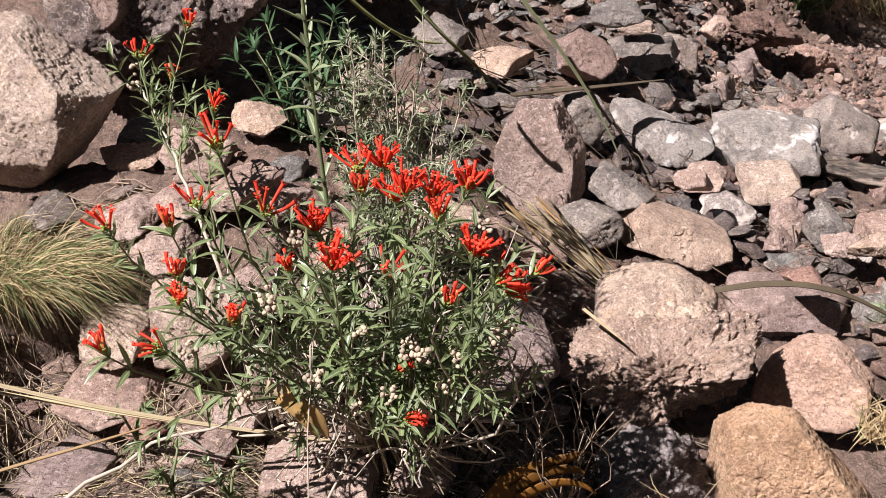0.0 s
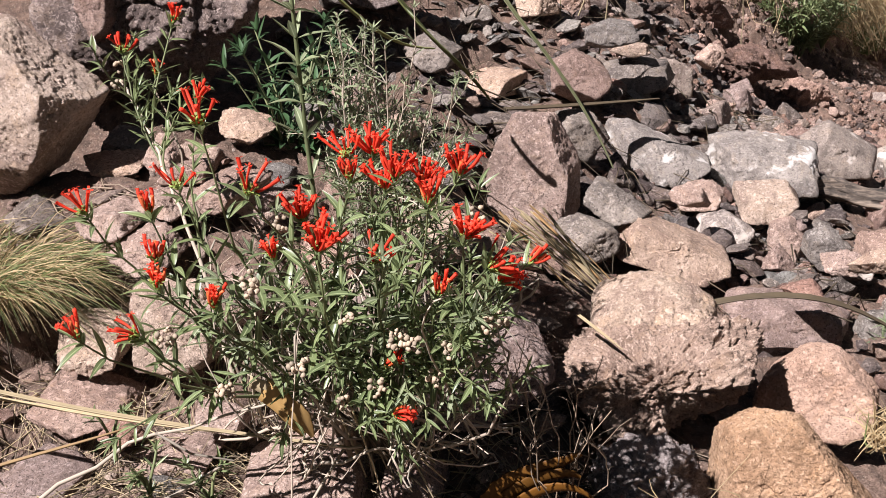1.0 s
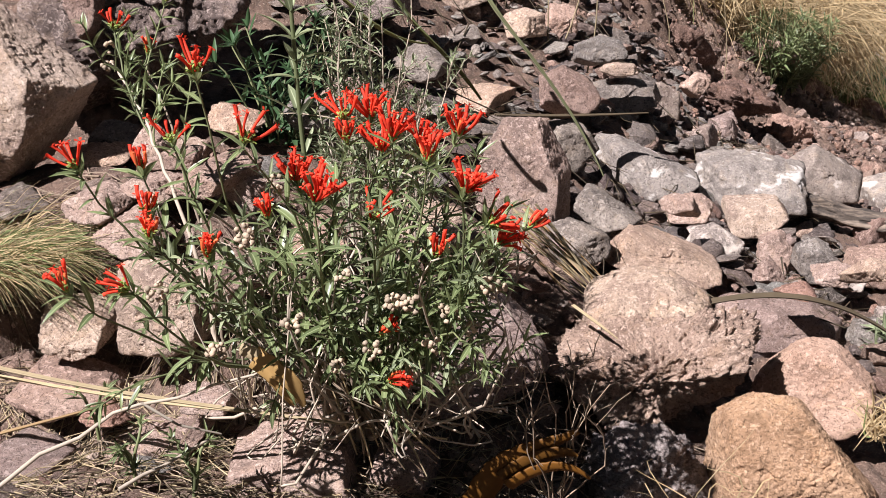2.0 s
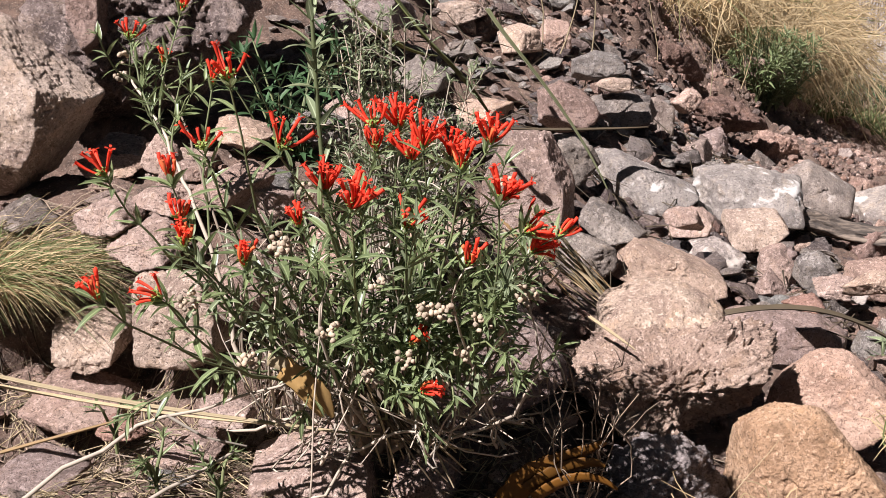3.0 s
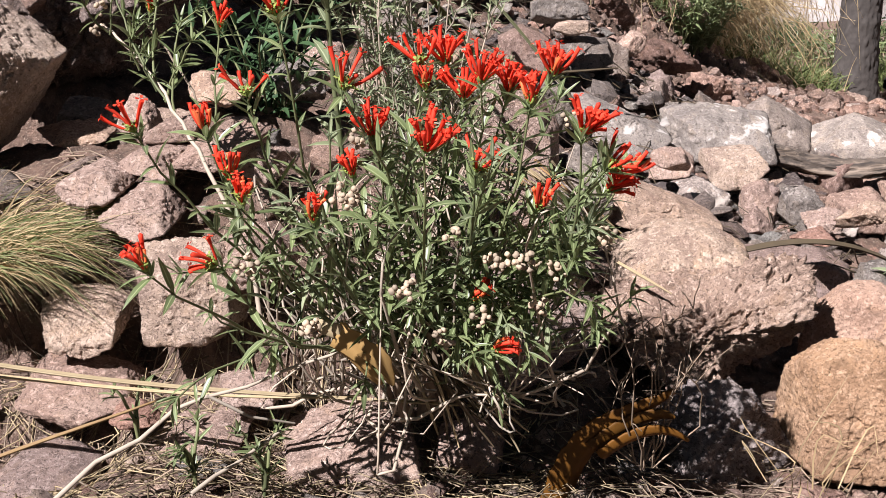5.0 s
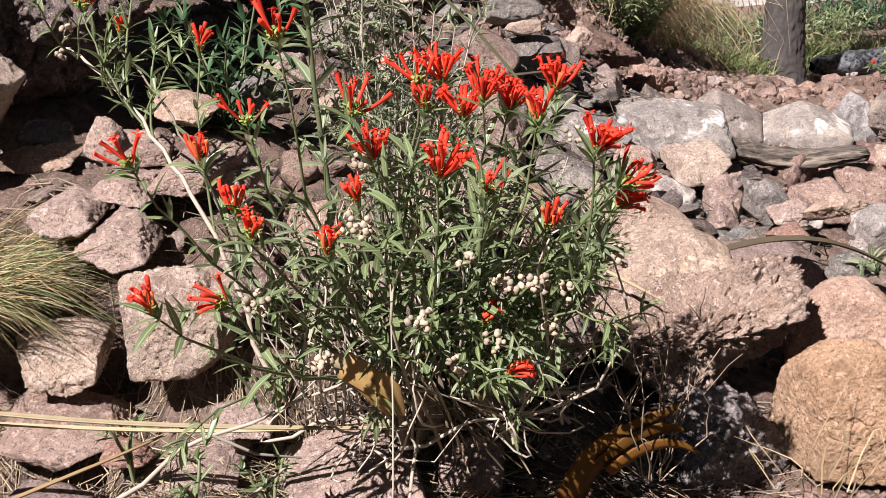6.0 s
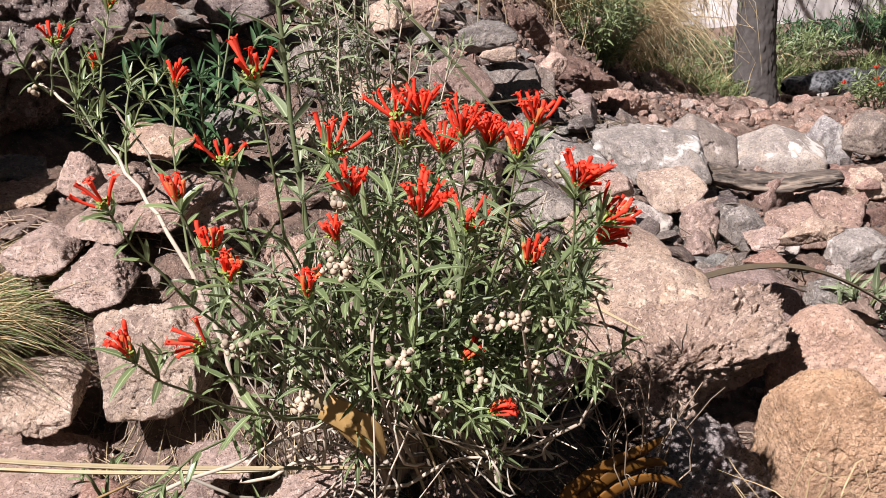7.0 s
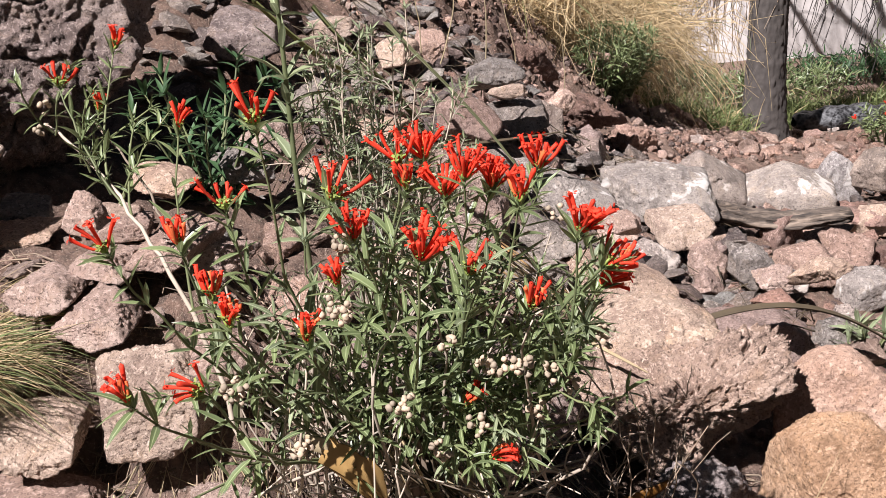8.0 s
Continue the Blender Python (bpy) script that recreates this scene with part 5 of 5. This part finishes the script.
def dry_sheath():
    rng = np.random.default_rng(9)
    root = empty("dry_leaf_sheath", (0.0, -0.10, 0.085))
    tagged(root, "torn yellow brown dry leaf sheath under the shrub", "dry leaf")
    for a, b, w, m in (((-0.022, 0.0, 0.022), (0.012, -0.004, -0.008), 0.026, OCHRE), ((-0.004, -0.004, 0.016), (0.02, -0.006, -0.008), 0.02, OCHRE),
                       ((-0.03, 0.004, 0.03), (-0.002, 0.004, 0.012), 0.014, STRAW)):
        a, b = np.array(a), np.array(b)
        ribbon("sheath_blade", [a, (a + b) / 2 + (0, -0.004, 0.005), b], w, m, "", "", 0.9, 12, root, 0.0008, 1.1 + rng.uniform(-0.2, 0.2))


dry_sheath()


def dead_fan():
    """Dead fibrous blades that splay from the shrub's foot."""
    rng = np.random.default_rng(10)
    root = empty("dead_leaf_fan", (0.05, -0.05, 0.05))
    tagged(root, "splayed dead grey brown blades at the shrub's foot", "dry leaf")
    for k in range(22):
        a = np.array((rng.uniform(-0.03, 0.01), rng.uniform(-0.01, 0.01), rng.uniform(0.02, 0.05)))
        b = np.array((rng.uniform(0.0, 0.075), rng.uniform(-0.03, 0.01), rng.uniform(-0.05, -0.02)))
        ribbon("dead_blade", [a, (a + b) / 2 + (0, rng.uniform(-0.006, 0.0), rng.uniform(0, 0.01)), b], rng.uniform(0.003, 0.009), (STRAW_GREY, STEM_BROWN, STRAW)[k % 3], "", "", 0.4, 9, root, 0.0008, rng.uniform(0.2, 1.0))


dead_fan()


def grass_tuft(name, at, count, height, lean, seed, label, green=0.5, spread=0.05, droop=0.5, wide=0.0011, curl=0.16):
    """A tuft of arching blades: green low in the tuft, dry at its skirts."""
    rng = np.random.default_rng(seed)
    root = empty(name, at)
    tagged(root, label, "grass")
    for part_name, share, mat in (("green_grass", green, GRASS_GREEN), ("dry_grass", 1 - green, GRASS_DRY)):
        v, f, n = [], [], 0
        for k in range(int(count * share)):
            a = rng.uniform(0, 2 * math.pi)
            foot = np.array((math.cos(a), math.sin(a), 0)) * spread * math.sqrt(rng.random())
            foot[2] = -0.015
            out = np.array((math.cos(a), math.sin(a), 0)) * rng.uniform(0.1, 1.0) + np.array(lean) * rng.uniform(0.4, 1.4)
            sway = rng.normal(size=3) * curl
            h = height * rng.uniform(0.55, 1.1)
            d = droop * rng.uniform(0.5, 1.5)
            u = np.linspace(0, 1, 7)[:, None]
            line = foot + out * h * 0.75 * u ** 1.3 + np.array((0, 0, 1)) * h * (u - d * u**2.2) + sway * h * np.sin(u * 4.5 * (1 if curl < 0.2 else 1.4))
            way = np.gradient(line, axis=0)
            side = np.cross(way, rng.normal(size=3))
            side /= np.linalg.norm(side, axis=1)[:, None] + 1e-9
            w = wide * rng.uniform(0.6, 1.3) * (1 - u**2 * 0.85)
            v += [line - side * w, line + side * w]
            for i in range(6):
                f.append((n + i, n + i + 1, n + 7 + i + 1, n + 7 + i))
            n += 14
        if f:
            ob = new(part_name, array_mesh(part_name, np.vstack(v), np.array(f), mat))
            ob.parent = root
            tagged(ob, kind="stuff")
    return root


grass_tuft("grass_tuft", (-0.362, 0.20, 0.072), 2400, 0.115, (0.8, -0.12, 0), 3, "arching tuft of green and straw dry grass", 0.42, 0.06, 0.72, 0.0006, 0.045)
grass_tuft("grass_tuft", (0.535, 0.085, -0.02), 120, 0.06, (0.2, -0.1, 0), 4, "small straw dry grass tuft behind the boulder", 0.05, 0.02, 0.6)
grass_tuft("grass_tuft", (0.335, -0.07, -0.03), 18, 0.08, (-0.2, 0, 0), 6, "thin wispy dry grass beside the boulder", 0.0, 0.03, 0.4, 0.0006)

# ---- the bank and the distance ----
def bank_grass():
    rng = np.random.default_rng(6)
    for k in range(20):
        y = 2.46 + 2.0 * (k / 21) ** 1.1
        foot = np.interp(y, (1.85, 2.62, 3.9, 4.6), (0.71, 1.14, 1.62, 1.62))
        x = foot - 0.36 + 0.2 * k / 21 - 0.14 * (k % 2) + rng.uniform(-0.05, 0.05)
        size = 0.22 + 0.16 * k / 21
        grass_tuft("grass_tuft", (x, y, spot_height(x, y) + 0.02 + 0.008 * k), 230, size * (1.1 + 0.2 * k / 21), (0.6 + 0.15 * k / 21, -0.25, 0), 100 + k, "long dry golden grass hanging over the soil bank", 0.04, 0.12, 1.15, 0.0014 + 0.0012 * k / 21, 0.21)


bank_grass()


def bank_herb(at, seed, size, n, label):
    dark_herb(at, size, seed, label, LEAF, 0.03, n)


for k, (x, y) in enumerate(((0.95, 2.46), (1.0, 2.54), (0.91, 2.40), (1.05, 2.62), (0.97, 2.56))):
    bank_herb((x, y, spot_height(x, y) + 0.03), 70 + k, 0.19, 30, "dark green herb growing from the soil bank")


def far_tree():
    rng = np.random.default_rng(51)
    at = (2.43, 4.82, spot_height(2.43, 4.82) - 0.03)
    root = empty("tree", at)
    tagged(root, "tree with a straight grey brown trunk and drooping twigs", "tree")
    sides, rings = 90, 260
    h = np.linspace(0, 4.2, rings)
    v = []
    ang = np.linspace(0, 2 * math.pi, sides, endpoint=False)
    for z in h:
        r = 0.088 + 0.05 * math.exp(-z / 0.16) - 0.008 * z
        v.append(np.stack([np.cos(ang) * r, np.sin(ang) * r, np.full(sides, z)], 1))
    v = np.vstack(v)
    out = v * (1, 1, 0)
    out /= np.linalg.norm(out, axis=1)[:, None]
    v = v + out * (0.006 * np.abs(cloud(v * (40, 40, 14), 4, 0.65, 77)) + 0.005 * cloud(v * (4, 4, 2), 2, 0.5, 5) + 0.004 * cloud(v * 90, 3, 0.6, 15))[:, None]
    f = [(i * sides + s, i * sides + (s + 1) % sides, (i + 1) * sides + (s + 1) % sides, (i + 1) * sides + s) for i in range(rings - 1) for s in range(sides)]
    tr = new("trunk", array_mesh("trunk", v, np.array(f), BARK))
    tr.parent = root
    limbs, twigs = [], []
    for k in range(9):
        z = rng.uniform(1.9, 4.1)
        a = rng.uniform(0, 6.28)
        tip = np.array((math.cos(a) * 1.5, math.sin(a) * 1.5, z + rng.uniform(0.3, 1.0)))
        path = bend((0, 0, z), tip, 0.25, 9, 0.02, rng)
        strands("limb", [(path, 0.04, 0.01)], BARK, 7, root)
        for j in range(16):
            q = path[rng.integers(3, 9)]
            drop = q + np.array((rng.normal(0, 0.3), rng.normal(0, 0.3), -rng.uniform(0.8, 2.0)))
            twigs.append((bend(q, drop, 0.15, 8, 0.02, rng), 0.005, 0.002))
    for j in range(46):
        q = np.array((rng.uniform(0.08, 0.4), rng.uniform(-0.3, 0.2), rng.uniform(1.2, 1.9)))
        drop = np.array((q[0] + rng.uniform(-0.02, 0.3), q[1], rng.uniform(0.32, 0.75)))
        twigs.append((bend(q, drop, 0.12, 10, 0.015, rng, (1, 0, 0)), 0.005, 0.0016))
    thicket = []
    for j in range(150):
        q = np.array((rng.uniform(-0.65, -0.05), rng.uniform(-0.1, 0.5), rng.uniform(1.0, 1.6)))
        drop = np.array((q[0] + rng.uniform(-0.15, 0.15), q[1], rng.uniform(0.28, 0.7)))
        thicket.append((bend(q, drop, rng.uniform(-0.12, 0.12), 8, 0.015, rng, (1, 0, 0)), 0.0035, 0.0014))
    tagged(strands("fine_twig", thicket, STEM_BROWN, 4, root), kind="stuff")
    tagged(strands("drooping_twig", twigs, BARK, 4, root), kind="stuff")
    bag = LeafBag(root, LEAF_PALE, 0)
    for pts, a_, b_ in twigs:
        for q in pts[3:]:
            if rng.random() < 0.12 or q[2] > 1.3:
                bag.add(q, rng.normal(size=3), 0.06, 0, 2)
    bag.close("crown")


far_tree()


def far_shrub(at, wide, tall, count, seed, label, mat):
    rng = np.random.default_rng(seed)
    root = empty("low_shrub", at)
    tagged(root, label, "shrub")
    bag = LeafBag(root, mat, 0)
    stems = []
    for k in range(60):
        p = np.array((rng.uniform(-wide, wide), rng.uniform(-0.3, 0.3) * wide, tall * rng.uniform(0.35, 1.0)))
        path = bend((p[0] * 0.6, p[1] * 0.6, -0.05), p, 0.05, 6, 0.01, rng)
        stems.append((path, 0.006, 0.002))
        for j in range(count // 60):
            q = path[rng.integers(2, 6)] + rng.normal(size=3) * 0.03
            bag.add(q, rng.normal(size=3) + (0, 0, 0.6), rng.uniform(0.03, 0.07), rng.uniform(0, 3), int(rng.integers(4)))
    tagged(strands("fine_stem", stems, STEM_BROWN, 4, root), kind="stuff")
    bag.close()


def far_row():
    for k, (x, y, w, h, n) in enumerate(((1.7, 6.2, 0.4, 0.3, 1500), (2.35, 6.3, 0.4, 0.17, 1500), (3.05, 6.15, 0.45, 0.14, 1700), (3.7, 6.4, 0.5, 0.16, 1700), (4.4, 6.5, 0.5, 0.2, 1500))):
        far_shrub((x, y, spot_height(x, y)), w, h, n, 81 + k, "low green shrub at the foot of the pale wall", LEAF_DARK if k % 2 else LEAF)
    for k, (x, y) in enumerate(((1.75, 4.5), (1.95, 4.6), (2.1, 4.8), (1.85, 4.9), (1.5, 4.3), (1.6, 4.7), (2.25, 5.1), (2.8, 5.55), (3.1, 5.6), (3.4, 5.5), (3.6, 5.6), (2.0, 5.2))):
        grass_tuft("grass_tuft", (x, y, spot_height(x, y)), 420, 0.17, (0, 0, 0), 91 + k, "fresh green grass beyond the bank", 0.93, 0.24, 0.3, 0.004)
    for k, (x, y) in enumerate(((2.82, 4.3), (3.05, 4.6), (3.3, 4.75))):
        rng = np.random.default_rng(95 + k)
        z = spot_height(x, y)
        root = empty("flowering_herb", (x, y, z))
        tagged(root, "distant red flowered herb with green leaves", "herb")
        bag = LeafBag(root, LEAF, 0)
        stems = []
        for j in range(24):
            p = np.array((rng.uniform(-0.16, 0.16), rng.uniform(-0.1, 0.1), rng.uniform(0.08, 0.2)))
            path = bend(p * (0.4, 0.4, 0), p, 0.02, 6, 0.003, rng)
            stems.append((path, 0.003, 0.001))
            leafy(bag, path, rng, 0.3, 0.03, 0.05)
            if j < 7:
                flower_head(root, p, (0, 0, 1), "full", rng)
        tagged(strands("fine_stem", stems, STEM_GREEN, 4, root), kind="stuff")
        bag.close()


far_row()


def black_roll():
    """A long bundle of black netting that lies behind the tree."""
    sides, rings = 28, 70
    v, f = [], []
    for i in range(rings):
        u = i / (rings - 1)
        r = 0.066 * (0.35 + 0.65 * math.sin(math.pi * min(1, max(0, u))) ** 0.5) * (1 + 0.12 * math.sin(u * 31))
        for s in range(sides):
            a = 2 * math.pi * s / sides
            v.append((u * 0.85, math.cos(a) * r * 1.4, math.sin(a) * r))
    v = np.array(v)
    v += 0.012 * np.stack([cloud(v * 14, 3, 0.6, k) for k in (1, 2, 3)], 1)
    for i in range(rings - 1):
        for s in range(sides):
            f.append((i * sides + s, i * sides + (s + 1) % sides, (i + 1) * sides + (s + 1) % sides, (i + 1) * sides + s))
    m, nt, b = nodes_of("black_netting")
    net = nt.nodes.new("ShaderNodeTexVoronoi")
    net.inputs["Scale"].default_value = 55.0
    link(nt, object_vec(nt), net.inputs["Vector"])
    link(nt, ramp(nt, net.outputs["Distance"], [(0.3, (0.006, 0.006, 0.007)), (0.75, (0.07, 0.07, 0.072))]), b.inputs["Base Color"])
    b.inputs["Roughness"].default_value = 0.6
    bump(nt, b, net.outputs["Distance"], 0.6, 0.01)
    ob = new("netting_roll", array_mesh("netting_roll", v, np.array(f), m))
    ob.location = (2.74, 5.15, spot_height(3.05, 5.15) + 0.06)
    tagged(ob, "rolled bundle of black netting on the ground", "netting")


black_roll()


def pale_wall():
    """The sunlit pale rock wall that closes the distance."""
    m, nt, b = nodes_of("pale_wall_stone")
    v = object_vec(nt)
    col = ramp(nt, noise_node(nt, v, 1.3, 8.0, 0.65, 0.8), [(0.3, (0.304, 0.272, 0.252)), (0.5, (0.44, 0.408, 0.388)), (0.7, (0.528, 0.504, 0.488))])
    col = mixed(nt, ramp(nt, noise_node(nt, v, 9.0, 6.0, 0.7), [(0.55, (0, 0, 0)), (0.7, (0.4, 0.4, 0.4))]), col, (0.24, 0.208, 0.176))
    link(nt, col, b.inputs["Base Color"])
    b.inputs["Roughness"].default_value = 0.95
    nx, nz = 260, 72
    x = np.linspace(-9, 13, nx)
    z = np.linspace(-2.0, 4.5, nz)
    xx, zz = np.meshgrid(x, z)
    p = np.stack([xx.ravel(), np.zeros(nx * nz), zz.ravel()], 1)
    relief = 0.10 * cloud(p * 0.7, 6, 0.5, 9) + 0.03 * np.abs(cloud(p * 2.4, 5, 0.6, 19)) + 0.012 * cloud(p * 9, 4, 0.6, 29)
    front = np.stack([p[:, 0], 7.3 - relief + 0.22 * (p[:, 2] + 1), p[:, 2]], 1)
    back = np.stack([p[:, 0], np.full(nx * nz, 12.0), p[:, 2]], 1)
    idx = np.arange(nx * nz).reshape(nz, nx)
    f = np.stack([idx[:-1, :-1], idx[:-1, 1:], idx[1:, 1:], idx[1:, :-1]], -1).reshape(-1, 4)
    top = np.stack([idx[-1, :-1], idx[-1, 1:], idx[-1, 1:] + nx * nz, idx[-1, :-1] + nx * nz], -1)
    ob = new("rock_wall", array_mesh("rock_wall", np.vstack([front, back]), np.vstack([f, f[:, ::-1] + nx * nz, top]), m))
    tagged(ob, "pale sunlit weathered rock wall in the distance", "rock wall", kind="structure")


pale_wall()


def log():
    """A split weathered timber: squarish section, torn ends, deep fibres along its length."""
    sides, rings = 44, 130
    a_, b_ = np.array((0.615, 0.955, -0.088)), np.array((0.90, 0.975, -0.122))
    u = np.repeat(np.linspace(0, 1, rings), sides)
    w = np.tile(np.linspace(0, 2 * math.pi, sides, endpoint=False), rings)
    ring = np.stack([u * 0, np.cos(w), np.sin(w)], 1)
    fibre = np.stack([u * 3.0, np.cos(w) * 3.2, np.sin(w) * 3.2], 1)
    square = 1 / (np.abs(np.cos(w + 0.5)) ** 5 + np.abs(np.sin(w + 0.5)) ** 5) ** 0.2
    grain = 0.22 * np.abs(cloud(fibre * (1, 1.6, 1.6), 4, 0.6, 4)) + 0.12 * cloud(fibre * (2.5, 5, 5), 3, 0.6, 9)
    torn = np.clip(np.minimum(u, 1 - u) / (0.06 + 0.05 * cloud(fibre * (0, 3, 3), 2, 0.5, 14)), 0.05, 1) ** 0.5
    r = 0.021 * (1 - 0.35 * u) * square * torn * (1 - grain) * (1 + 0.15 * cloud(fibre * (1.2, 0.3, 0.3), 2, 0.5, 6))
    v = a_ + (b_ - a_) * u[:, None] + ring * r[:, None] * (1, 1.2, 0.95) + np.stack([u * 0, 0.012 * np.sin(u * 5), 0.008 * np.sin(u * 7 + 1)], 1)
    f = [(i * sides + s, i * sides + (s + 1) % sides, (i + 1) * sides + (s + 1) % sides, (i + 1) * sides + s) for i in range(rings - 1) for s in range(sides)]
    m, nt, b = nodes_of("weathered_wood")
    mp = nt.nodes.new("ShaderNodeMapping")
    mp.inputs["Scale"].default_value = (6.0, 140.0, 140.0)
    link(nt, object_vec(nt), mp.inputs["Vector"])
    streak = noise_node(nt, mp.outputs[0], 1.0, 6.0, 0.7, 0.4)
    link(nt, ramp(nt, streak, [(0.36, (0.03, 0.024, 0.02)), (0.5, (0.10, 0.077, 0.06)), (0.64, (0.24, 0.185, 0.14))]), b.inputs["Base Color"])
    b.inputs["Roughness"].default_value = 0.9
    bump(nt, b, streak, 0.9, 0.004)
    tagged(new("weathered_log", array_mesh("weathered_log", v, np.array(f), m)), "grey weathered split log lying in the rubble", "log")


log()


def litter(name, count, box, length, mat, seed, label, lift=0.004, wide=0.0007):
    """Dry stalks and broken grass strewn over the soil."""
    rng = np.random.default_rng(seed)
    paths = []
    x = rng.uniform(box[0], box[1], count)
    y = rng.uniform(box[2], box[3], count)
    a = rng.uniform(0, 6.28, count)
    L = rng.uniform(length[0], length[1], count)
    ends = [(x + L * np.cos(a) * k, y + L * np.sin(a) * k) for k in (0, 0.5, 1)]
    hs = [ground_height(ex, ey) for ex, ey in ends]
    for k in range(count):
        pts = [(ends[j][0][k], ends[j][1][k], hs[j][k] + lift * rng.uniform(0.5, 3.5)) for j in range(3)]
        pts[1] = np.array(pts[1]) + rng.normal(size=3) * L[k] * 0.06
        paths.append((np.array(pts), wide * rng.uniform(0.6, 1.5), wide * 0.5))
    tagged(strands(name, paths, mat, 4), label, "litter", kind="stuff")


litter("dry_grass_litter", 900, (-0.36, 0.20, -0.2, 0.14), (0.015, 0.09), STRAW, 71, "broken dry straw strewn over the soil", 0.004, 0.0005)
litter("dry_grass_litter", 480, (-0.36, 0.30, -0.16, 0.16), (0.02, 0.08), STRAW_GREY, 74, "broken grey straw strewn over the soil", 0.004, 0.0006)
litter("twig_litter", 800, (-0.36, 0.4, -0.2, 0.3), (0.015, 0.06), STEM_BROWN, 72, "small brown twigs strewn over the soil")
litter("dry_grass_litter", 260, (-0.05, 0.7, 0.45, 1.5), (0.03, 0.14), STRAW_GREY, 73, "grey dry straw strewn over the rubble", 0.012, 0.0009)
